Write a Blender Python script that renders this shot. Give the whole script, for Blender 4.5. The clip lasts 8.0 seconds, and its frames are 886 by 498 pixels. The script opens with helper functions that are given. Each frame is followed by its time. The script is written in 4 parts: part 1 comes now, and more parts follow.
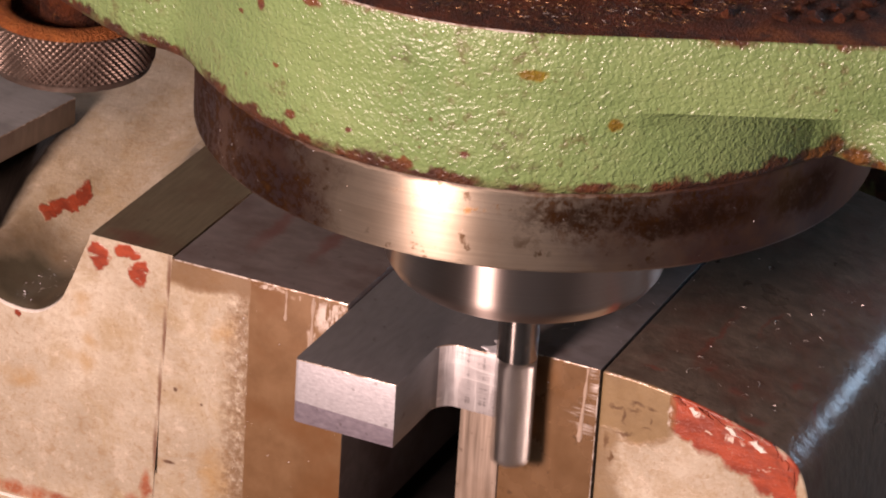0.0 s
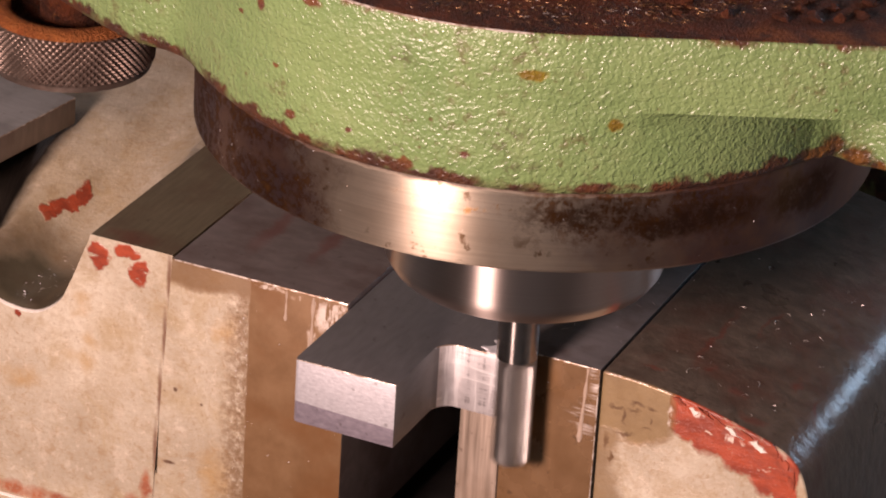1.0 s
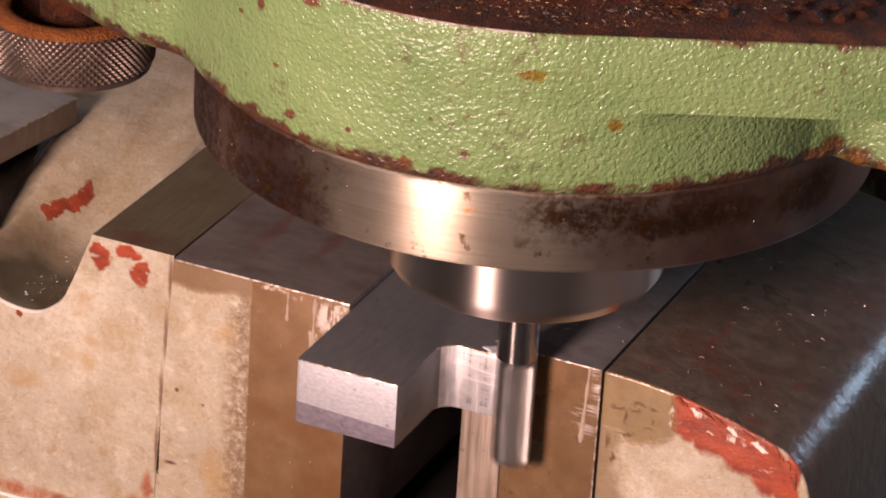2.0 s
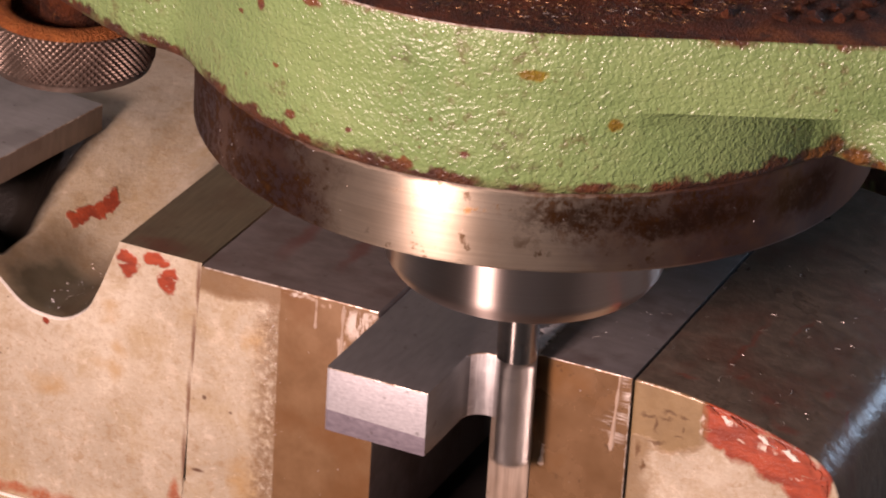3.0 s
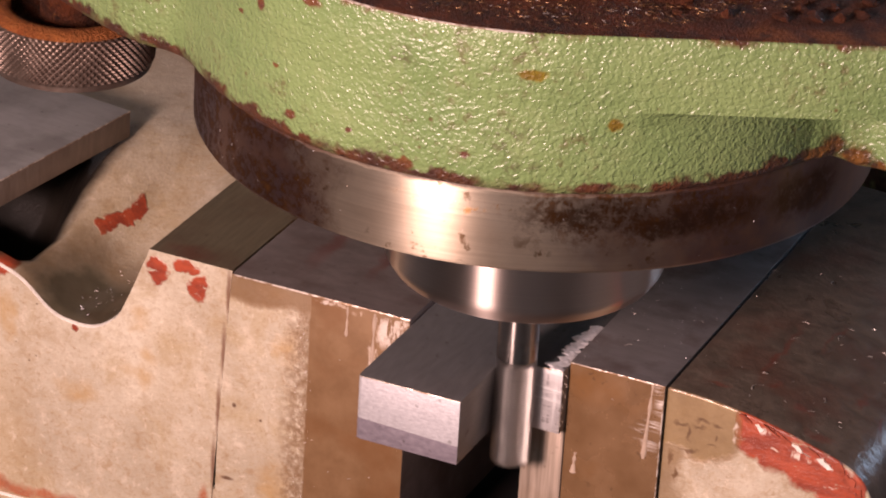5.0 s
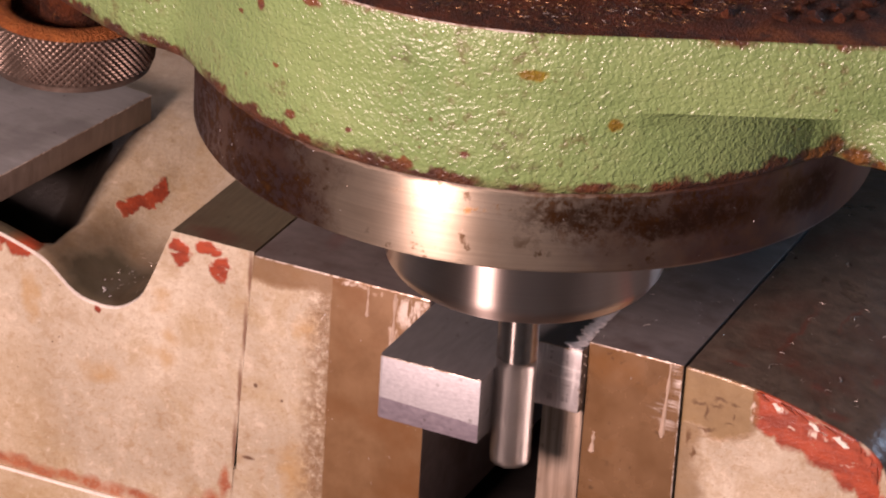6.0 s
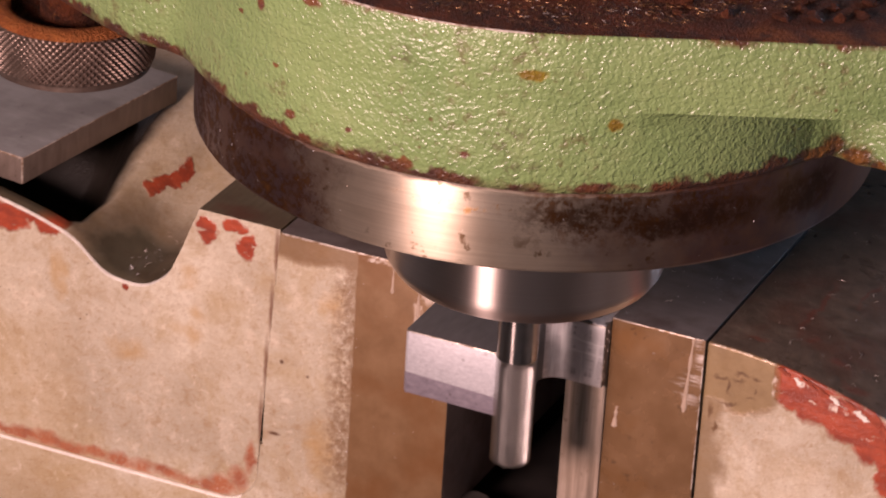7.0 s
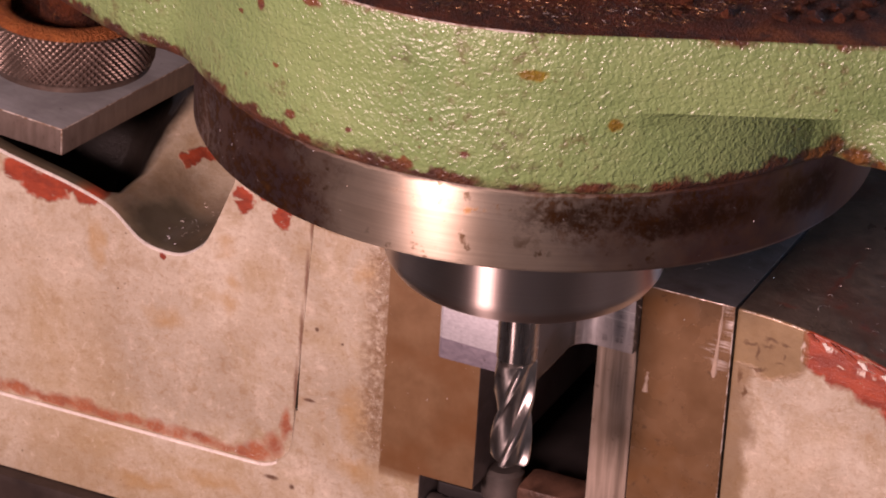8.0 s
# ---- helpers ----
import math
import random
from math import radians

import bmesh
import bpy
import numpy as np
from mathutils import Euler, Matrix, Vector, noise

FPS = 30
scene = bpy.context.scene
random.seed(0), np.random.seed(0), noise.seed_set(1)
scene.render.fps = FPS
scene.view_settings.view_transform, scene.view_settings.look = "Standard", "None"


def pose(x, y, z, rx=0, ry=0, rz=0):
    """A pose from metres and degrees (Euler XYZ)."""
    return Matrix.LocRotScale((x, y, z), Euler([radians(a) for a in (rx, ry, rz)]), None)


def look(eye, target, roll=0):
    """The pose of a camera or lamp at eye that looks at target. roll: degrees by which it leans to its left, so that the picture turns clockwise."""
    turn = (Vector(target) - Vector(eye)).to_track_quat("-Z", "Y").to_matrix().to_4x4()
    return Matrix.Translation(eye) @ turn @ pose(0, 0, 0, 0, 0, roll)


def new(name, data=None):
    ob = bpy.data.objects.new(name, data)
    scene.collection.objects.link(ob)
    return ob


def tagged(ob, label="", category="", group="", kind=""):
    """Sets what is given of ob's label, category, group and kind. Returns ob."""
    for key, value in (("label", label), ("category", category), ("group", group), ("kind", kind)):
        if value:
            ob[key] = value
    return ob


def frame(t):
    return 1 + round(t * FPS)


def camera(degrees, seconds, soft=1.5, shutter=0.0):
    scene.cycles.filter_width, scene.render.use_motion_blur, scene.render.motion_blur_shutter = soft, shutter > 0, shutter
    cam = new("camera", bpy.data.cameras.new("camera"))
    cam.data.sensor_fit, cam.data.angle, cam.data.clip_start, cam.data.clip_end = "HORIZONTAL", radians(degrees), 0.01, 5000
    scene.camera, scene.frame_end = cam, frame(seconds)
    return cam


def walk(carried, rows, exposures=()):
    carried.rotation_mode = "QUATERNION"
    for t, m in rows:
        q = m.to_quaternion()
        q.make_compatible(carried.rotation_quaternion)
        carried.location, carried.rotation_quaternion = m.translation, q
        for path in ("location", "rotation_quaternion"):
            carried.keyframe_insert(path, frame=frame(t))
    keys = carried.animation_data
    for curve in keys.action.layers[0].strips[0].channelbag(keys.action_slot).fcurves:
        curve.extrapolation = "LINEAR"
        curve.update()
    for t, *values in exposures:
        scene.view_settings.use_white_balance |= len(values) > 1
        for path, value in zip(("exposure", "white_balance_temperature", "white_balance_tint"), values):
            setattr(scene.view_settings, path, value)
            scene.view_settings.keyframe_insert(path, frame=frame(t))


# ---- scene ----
cam = camera(12.82, 8.0, soft=2.0, shutter=1.0)
EYE = Vector((0.37131, -0.92881, 0.68016))
AHEAD = Vector((-0.351896, 0.824581, -0.442985))
view = look(EYE, EYE + AHEAD, 3.541)
walk(cam, [(0.0, view), (8.0, view)],
     [(0.0, 0.08, 6500, 11), (1.7, 0.09, 6500, 11.5), (3.5, 0.10, 6500, 14), (4.5, 0.10, 6500, 15), (6.0, 0.11, 6500, 16.5), (6.5, 0.04, 6500, 18), (7.0, -0.03, 6500, 20), (7.5, -0.06, 6500, 23), (8.0, -0.15, 6500, 28)])

# ---- light: one warm work lamp in front, a bluish window behind ----
world = bpy.data.worlds.new("workshop_world")
scene.world = world
world.use_nodes = True
wbg = world.node_tree.nodes["Background"]
wbg.inputs["Color"].default_value = (0.55, 0.68, 1.0, 1)
wbg.inputs["Strength"].default_value = 0.15


def area_lamp(name, eye, target, size, power, color, shape="DISK", size_y=None):
    data = bpy.data.lights.new(name, "AREA")
    data.shape, data.size, data.energy, data.color = shape, size, power, color
    if size_y:
        data.size_y = size_y
    ob = new(name, data)
    ob.matrix_world = look(eye, target)
    return ob


area_lamp("work_lamp_bulb", (-0.090, -0.835, 0.462), (0.0, 0.0, 0.18), 0.190, 13.2, (1.0, 0.708, 0.645))
area_lamp("window_daylight", (1.15, 1.93, 1.0), (0.0, 0.0, 0.15), 0.50, 13.5, (0.50, 0.72, 1.0), "RECTANGLE", 0.6)


def smooth_line(points, n=6):
    """A Catmull-Rom line through points."""
    out = []
    p = [points[0], *points, points[-1]]
    for i in range(1, len(p) - 2):
        for k in range(n):
            t = k / n
            out.append(tuple(0.5 * (2 * b + (c - a) * t + (2 * a - 5 * b + 4 * c - d) * t * t + (3 * b - a - 3 * c + d) * t ** 3)
                             for a, b, c, d in zip(p[i - 1], p[i], p[i + 1], p[i + 2])))
    return out + [tuple(points[-1])]


# ---- material tools ----
class Nodes:
    """A short way to write node trees: every method returns an output socket."""

    def __init__(self, name):
        self.mat = bpy.data.materials.new(name)
        self.mat.use_nodes = True
        self.nt = self.mat.node_tree
        self.bsdf = self.nt.nodes["Principled BSDF"]
        self.co = self.nt.nodes.new("ShaderNodeTexCoord").outputs["Object"]

    def put(self, sock, value):
        if isinstance(value, bpy.types.NodeSocket):
            self.nt.links.new(value, sock)
        elif isinstance(value, (tuple, list)) and len(value) == 3 and sock.type == "RGBA":
            sock.default_value = (*value, 1)
        else:
            sock.default_value = value

    def math(self, op, a, b=0.0, c=0.0, clamp=False):
        n = self.nt.nodes.new("ShaderNodeMath")
        n.operation, n.use_clamp = op, clamp
        for s, v in zip(n.inputs, (a, b, c)):
            self.put(s, v)
        return n.outputs[0]

    def vec(self, op, a, b=(0, 0, 0), out=0):
        n = self.nt.nodes.new("ShaderNodeVectorMath")
        n.operation = op
        self.put(n.inputs[0], a)
        self.put(n.inputs[1], b)
        return n.outputs[out]

    def noise(self, scale, detail=4.0, rough=0.55, co=None, stretch=None, color=False, distortion=0.0):
        n = self.nt.nodes.new("ShaderNodeTexNoise")
        c = self.co if co is None else co
        if stretch:
            c = self.vec("MULTIPLY", c, stretch)
        self.put(n.inputs["Vector"], c)
        n.inputs["Scale"].default_value = scale
        n.inputs["Detail"].default_value = detail
        n.inputs["Roughness"].default_value = rough
        n.inputs["Distortion"].default_value = distortion
        return n.outputs["Color" if color else "Fac"]

    def voronoi(self, scale, feature="F1", co=None, rand=1.0):
        n = self.nt.nodes.new("ShaderNodeTexVoronoi")
        n.feature = feature
        self.put(n.inputs["Vector"], self.co if co is None else co)
        n.inputs["Scale"].default_value = scale
        n.inputs["Randomness"].default_value = rand
        return n.outputs["Distance"]

    def ramp(self, fac, lo, hi, a=0.0, b=1.0):
        n = self.nt.nodes.new("ShaderNodeMapRange")
        n.clamp = True
        for s, v in zip(n.inputs, (fac, lo, hi, a, b)):
            self.put(s, v)
        return n.outputs[0]

    def mix(self, fac, a, b):
        n = self.nt.nodes.new("ShaderNodeMix")
        n.data_type = "RGBA"
        self.put(n.inputs[0], fac)
        self.put(n.inputs[6], a)
        self.put(n.inputs[7], b)
        return n.outputs[2]

    def mixf(self, fac, a, b):
        n = self.nt.nodes.new("ShaderNodeMix")
        n.data_type = "FLOAT"
        self.put(n.inputs[0], fac)
        self.put(n.inputs[2], a)
        self.put(n.inputs[3], b)
        return n.outputs[0]

    def axis(self, k, co=None):
        n = self.nt.nodes.new("ShaderNodeSeparateXYZ")
        self.put(n.inputs[0], self.co if co is None else co)
        return n.outputs[k]

    def wobble(self, amount, scale):
        """Object coordinates shaken by noise, for ragged edges."""
        c = self.noise(scale, 4.0, 0.6, color=True)
        c = self.vec("SUBTRACT", c, (0.5, 0.5, 0.5))
        c = self.vec("MULTIPLY", c, (amount,) * 3)
        return self.vec("ADD", self.co, c)

    def spots(self, places, amount=0.006, scale=160.0, edge=0.12):
        """1 inside ragged blots (x, y, z, rx, ry, rz), all in metres, else 0."""
        co, total = self.wobble(amount, scale), 0.0
        for x, y, z, rx, ry, rz in places:
            v = self.vec("SUBTRACT", co, (x, y, z))
            v = self.vec("MULTIPLY", v, (1 / rx, 1 / ry, 1 / rz))
            d = self.vec("LENGTH", v, out=1)
            total = self.math("MAXIMUM", total, self.ramp(d, 1.0, 1.0 - edge))
        return total

    def bump(self, height, strength, distance):
        n = self.nt.nodes.new("ShaderNodeBump")
        n.inputs["Strength"].default_value = strength
        n.inputs["Distance"].default_value = distance
        self.put(n.inputs["Height"], height)
        return n.outputs[0]

    def turned(self, amount):
        """Lathe marks round the z axis: they spread a reflection up and down."""
        t = self.nt.nodes.new("ShaderNodeTangent")
        t.direction_type, t.axis = "RADIAL", "Z"
        self.put(self.bsdf.inputs["Tangent"], t.outputs[0])
        self.bsdf.inputs["Anisotropic"].default_value = amount
        self.bsdf.inputs["Anisotropic Rotation"].default_value = 0.25

    def done(self, color, rough, metal=0.0, normal=None, spec=0.5, coat=0.0):
        b = self.bsdf.inputs
        self.put(b["Base Color"], color)
        self.put(b["Roughness"], rough)
        self.put(b["Metallic"], metal)
        self.put(b["Specular IOR Level"], spec)
        self.put(b["Coat Weight"], coat)
        if normal is not None:
            self.put(b["Normal"], normal)
        return self.mat


RUST = (0.115, 0.036, 0.009)
RUST_DARK = (0.035, 0.014, 0.008)
RED = (0.39, 0.072, 0.030)


def cream_paint(name, reds=(), bare=None, dirt=(), seam=(), stains=(), plate_shade=False, ragged=0.0008, bright=(), coat=0.0, red_from=None, bare_colors=((0.205, 0.114, 0.050), (0.27, 0.160, 0.078), (0.20, 0.090, 0.030))):
    """Old cream machine paint: mottled, stained, with red primer blots and, where asked, bare metal and painted shade.
    """
    n = Nodes(name)
    big, mid, fine = n.noise(24, 6, 0.65), n.noise(120, 5, 0.65), n.noise(900, 3, 0.6)
    c = n.mix(n.ramp(big, 0.36, 0.64), (0.435, 0.372, 0.270), (0.630, 0.565, 0.437))
    c = n.mix(n.ramp(n.noise(46, 6, 0.7, distortion=0.5), 0.50, 0.66, 0, 0.70), c, (0.42, 0.318, 0.175))
    c = n.mix(n.ramp(mid, 0.54, 0.72, 0, 0.55), c, (0.33, 0.225, 0.112))
    c = n.mix(n.ramp(mid, 0.44, 0.28, 0, 0.55), c, (0.76, 0.665, 0.530))
    c = n.mix(n.ramp(n.noise(420, 4, 0.7), 0.44, 0.66, 0, 0.30), c, (0.40, 0.295, 0.185))
    c = n.mix(n.ramp(fine, 0.58, 0.72, 0, 0.45), c, (0.31, 0.195, 0.105))
    c = n.mix(n.ramp(n.noise(13, 3), 0.50, 0.68, 0, 0.40), c, (0.41, 0.275, 0.110))
    grit = n.noise(310, 6, 0.75, distortion=0.8)
    c = n.mix(n.math("MULTIPLY", n.ramp(grit, 0.54, 0.63, 0, 0.50), n.ramp(big, 0.62, 0.42, 0.25, 1.0)), c, (0.34, 0.215, 0.100))
    c = n.mix(n.ramp(grit, 0.42, 0.34, 0, 0.40), c, (0.78, 0.685, 0.545))
    pits = n.ramp(n.voronoi(260), 0.10, 0.04)
    pits = n.math("MULTIPLY", pits, n.ramp(n.noise(60, 2), 0.55, 0.62))
    c = n.mix(pits, c, (0.09, 0.045, 0.02))
    metal, rough = 0.0, n.ramp(mid, 0.3, 0.7, 0.28, 0.52)
    if stains:
        c = n.mix(n.math("MULTIPLY", n.spots(stains, 0.016, 90, 0.9), 0.65), c, (0.43, 0.26, 0.085))
    if dirt:
        m = n.math("MULTIPLY", n.spots(dirt, 0.005, 170, 0.5), n.ramp(fine, 0.70, 0.52, 0.6, 1.0))
        c = n.mix(m, c, n.mix(n.ramp(mid, 0.4, 0.6), (0.40, 0.150, 0.072), (0.30, 0.105, 0.055)))
    if seam:
        lines = n.math("MULTIPLY", n.spots(seam, ragged, 330, 0.7), 0.8)
        c = n.mix(lines, c, (0.15, 0.062, 0.032))
    if reds:
        red = n.math("MULTIPLY", n.spots(reds, 0.007, 160, 0.2), n.ramp(n.noise(330, 5, 0.7, stretch=(0.3, 1, 1)), 0.31, 0.39))
        if red_from is not None:
            red = n.math("MULTIPLY", red, n.ramp(n.axis(0, n.wobble(0.0012, 300)), red_from, red_from + 0.0003))
        m = red
        c = n.mix(m, c, n.mix(n.ramp(n.noise(210, 5, 0.7, stretch=(0.4, 1, 1)), 0.42, 0.60), RED, (0.24, 0.045, 0.022)))
        rough = n.mixf(m, rough, 0.38)
    if bare:
        m = bare(n)
        bc = n.mix(n.ramp(mid, 0.35, 0.7), bare_colors[0], bare_colors[1])
        bc = n.mix(n.ramp(n.noise(45, 4), 0.5, 0.7, 0, 0.8), bc, bare_colors[2])
        c = n.mix(m, c, bc)
        if seam:
            c = n.mix(lines, c, (0.11, 0.060, 0.034))
        edge = n.math("MULTIPLY", n.ramp(m, 0.02, 0.4), n.ramp(m, 0.98, 0.6))
        c = n.mix(n.math("MULTIPLY", edge, 0.4), c, (0.20, 0.11, 0.04))
        metal = n.math("MULTIPLY", m, 0.25)
        rough = n.mixf(m, rough, 0.40)
    if bright:
        shine = n.math("MULTIPLY", n.spots(bright, 0.005, 170, 0.5), n.ramp(n.noise(420, 4, 0.7, stretch=(1, 1, 0.35)), 0.47, 0.57))
        c = n.mix(shine, c, n.mix(n.ramp(mid, 0.4, 0.6), (0.82, 0.72, 0.62), (0.60, 0.46, 0.34)))
        rough = n.mixf(shine, rough, 0.25)
    # the steel plate's shade on the casting, put in as near-black colour
    if plate_shade:
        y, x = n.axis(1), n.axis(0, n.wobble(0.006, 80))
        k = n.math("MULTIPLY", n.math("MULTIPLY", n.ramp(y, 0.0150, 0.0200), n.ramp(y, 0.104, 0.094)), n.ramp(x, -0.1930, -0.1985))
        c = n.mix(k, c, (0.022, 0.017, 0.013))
    h = n.math("ADD", n.math("MULTIPLY", mid, 0.8), n.math("ADD", n.math("MULTIPLY", fine, 0.6), n.math("MULTIPLY", grit, 0.8)))
    if reds:
        h = n.math("ADD", h, n.math("MULTIPLY", red, 0.9))
    if bare:
        h = n.math("MULTIPLY", h, n.math("SUBTRACT", 1.0, n.math("MULTIPLY", m, 0.8)))
    return n.done(c, rough, metal, n.bump(h, 0.5, 0.0006), 0.6, coat)


def machined(name, dark, light, rough=0.34, metal=0.9, grain=(1, 1, 1), stain=None, stain_amount=0.5, scale=900, reds=(), bump=0.12, turned=0.0, bright=(), depth=0.0003):
    """Machined steel: fine tool marks along one way, stains of oil."""
    n = Nodes(name)
    marks = n.noise(scale, 3, 0.6, stretch=grain)
    big = n.noise(40, 5, 0.6)
    if turned:
        n.turned(turned)
    c = n.mix(n.ramp(marks, 0.3, 0.7), dark, light)
    if stain:
        c = n.mix(n.ramp(big, 0.48, 0.66, 0, stain_amount), c, stain)
    spots = n.ramp(n.noise(330, 3), 0.66, 0.74, 0, 0.45)
    c = n.mix(spots, c, (0.05, 0.03, 0.02))
    if reds:
        c = n.mix(n.math("MULTIPLY", n.spots(reds, 0.010, 110, 0.7), 0.45), c, (0.17, 0.032, 0.02))
    if bright:
        m = n.math("MULTIPLY", n.spots(bright, 0.006, 140, 0.7), n.ramp(n.noise(620, 3, 0.65, stretch=(0.10, 1, 1)), 0.47, 0.60))
        c = n.mix(m, c, (0.80, 0.70, 0.62))
    r = n.math("ADD", n.ramp(big, 0.3, 0.7, rough - 0.05, rough + 0.08), n.ramp(marks, 0.3, 0.7, -0.04, 0.04))
    return n.done(c, r, metal, n.bump(marks, bump, depth))


def milled_face():
    """Freshly cut face: bright, with crossing scratches."""
    n = Nodes("bright_scratched_steel")
    up = n.noise(520, 3, 0.6, stretch=(1, 1, 0.06))
    across = n.noise(520, 3, 0.6, stretch=(0.08, 0.08, 1))
    lines = n.math("MAXIMUM", n.ramp(up, 0.58, 0.66), n.ramp(across, 0.60, 0.68))
    c = n.mix(n.ramp(n.noise(120, 3), 0.35, 0.65), (0.56, 0.52, 0.51), (0.78, 0.74, 0.73))
    c = n.mix(n.math("MULTIPLY", lines, 0.8), c, (0.90, 0.87, 0.85))
    c = n.mix(n.ramp(n.math("ADD", up, across), 0.92, 0.80, 0, 0.6), c, (0.24, 0.21, 0.21))
    return n.done(c, n.ramp(up, 0.3, 0.7, 0.34, 0.50), 0.55, n.bump(n.math("ADD", up, across), 0.35, 0.0003))


def polished():
    """Polished spindle steel, oil-browned, with a very fine turned grain."""
    n = Nodes("polished_spindle_steel")
    z = n.vec("MULTIPLY", n.co, (0.0, 0.0, 1.0))
    lines = n.noise(1500, 2, 0.5, co=z)
    c = n.mix(n.ramp(lines, 0.3, 0.7), (0.54, 0.445, 0.395), (0.60, 0.505, 0.45))
    n.turned(1.0)
    return n.done(c, 0.29, 1.0, n.bump(lines, 0.02, 0.0002))


def green_paint():
    n = Nodes("green_hammered_paint")
    lump, mid, big = n.noise(760, 1.2, 0.45, distortion=0.5), n.noise(130, 4, 0.6), n.noise(22, 4)
    c = n.mix(n.ramp(big, 0.35, 0.7), (0.155, 0.236, 0.084), (0.200, 0.284, 0.107))
    c = n.mix(n.ramp(mid, 0.5, 0.72, 0, 0.45), c, (0.225, 0.292, 0.115))
    dirt = n.math("MULTIPLY", n.ramp(n.noise(260, 5, 0.7), 0.53, 0.63), n.ramp(n.noise(38, 3), 0.48, 0.62))
    c = n.mix(n.math("MULTIPLY", dirt, 0.7), c, (0.095, 0.070, 0.028))
    places = [(0.0358, -0.0918, 0.2847, 0.0042, 0.006, 0.0020), (0.0545, -0.0808, 0.2710, 0.0020, 0.004, 0.0026)]
    brown = [(-0.0308, -0.0920, 0.2579, 0.0018, 0.004, 0.0016), (-0.0417, -0.0903, 0.2854, 0.0018, 0.004, 0.0026), (-0.050, -0.083, 0.2800, 0.0010, 0.003, 0.0010),
             (-0.012, -0.098, 0.2600, 0.0014, 0.004, 0.0010), (-0.037, -0.090, 0.2700, 0.0009, 0.003, 0.0009), (0.020, -0.097, 0.2600, 0.0020, 0.004, 0.0012),
             (0.004, -0.098, 0.2545, 0.0030, 0.004, 0.0020), (-0.024, -0.096, 0.2930, 0.0036, 0.005, 0.0020)]
    scuffs = n.spots([(0.0018, -0.099, 0.2844, 0.0060, 0.006, 0.0045), (0.0300, -0.0930, 0.2660, 0.0085, 0.008, 0.0060), (0.0340, -0.0930, 0.2580, 0.0080, 0.008, 0.0035), (0.0, -0.097, 0.2580, 0.006, 0.006, 0.002)], 0.006, 150, 0.9)
    scuffs = n.math("MULTIPLY", scuffs, n.ramp(n.noise(420, 4, 0.7), 0.47, 0.60))
    c = n.mix(n.math("MULTIPLY", scuffs, 0.85), c, (0.075, 0.055, 0.03))
    c = n.mix(n.spots(brown, 0.004, 260, 0.35), c, n.mix(n.ramp(mid, 0.4, 0.6), (0.14, 0.06, 0.02), (0.10, 0.035, 0.02)))
    amber = n.spots(places, 0.004, 260, 0.35)
    c = n.mix(amber, c, n.mix(n.ramp(mid, 0.4, 0.6), (0.25, 0.200, 0.014), (0.155, 0.105, 0.012)))
    z = n.axis(2, n.wobble(0.010, 190))
    low = n.math("MULTIPLY", n.ramp(z, 0.2552, 0.2538), n.math("MULTIPLY", n.ramp(n.noise(70, 3), 0.32, 0.5), n.ramp(n.axis(0), 0.0975, 0.0945)))
    c = n.mix(low, c, n.mix(n.ramp(mid, 0.4, 0.6), (0.085, 0.027, 0.008), (0.045, 0.016, 0.008)))
    grime = n.spots([(0.1010, -0.0240, 0.2505, 0.0060, 0.010, 0.0055), (0.0930, -0.0300, 0.2520, 0.0060, 0.009, 0.0040), (0.1065, -0.0230, 0.2485, 0.0045, 0.008, 0.0032), (0.0955, -0.0280, 0.2540, 0.0045, 0.008, 0.0045)], 0.006, 190, 0.5)
    c = n.mix(grime, c, n.mix(n.ramp(mid, 0.42, 0.58), (0.022, 0.009, 0.005), (0.15, 0.062, 0.008)))
    high = n.math("MULTIPLY", n.ramp(z, 0.2950, 0.2972), n.ramp(n.noise(60, 4, 0.6), 0.36, 0.56))
    c = n.mix(high, c, n.mix(n.ramp(mid, 0.4, 0.6), RUST, (0.07, 0.025, 0.012)))
    specks = n.math("MULTIPLY", n.ramp(n.voronoi(170), 0.13, 0.07), n.ramp(n.noise(75, 2), 0.54, 0.60))
    c = n.mix(n.math("MULTIPLY", specks, 0.8), c, (0.10, 0.055, 0.02))
    h = n.math("ADD", lump, n.math("MULTIPLY", n.noise(150, 2), 0.5))
    r = n.ramp(mid, 0.3, 0.7, 0.30, 0.42)
    return n.done(c, n.mixf(n.math("MAXIMUM", low, grime), r, 0.5), 0.0, n.bump(h, 0.85, 0.0009), 0.8)


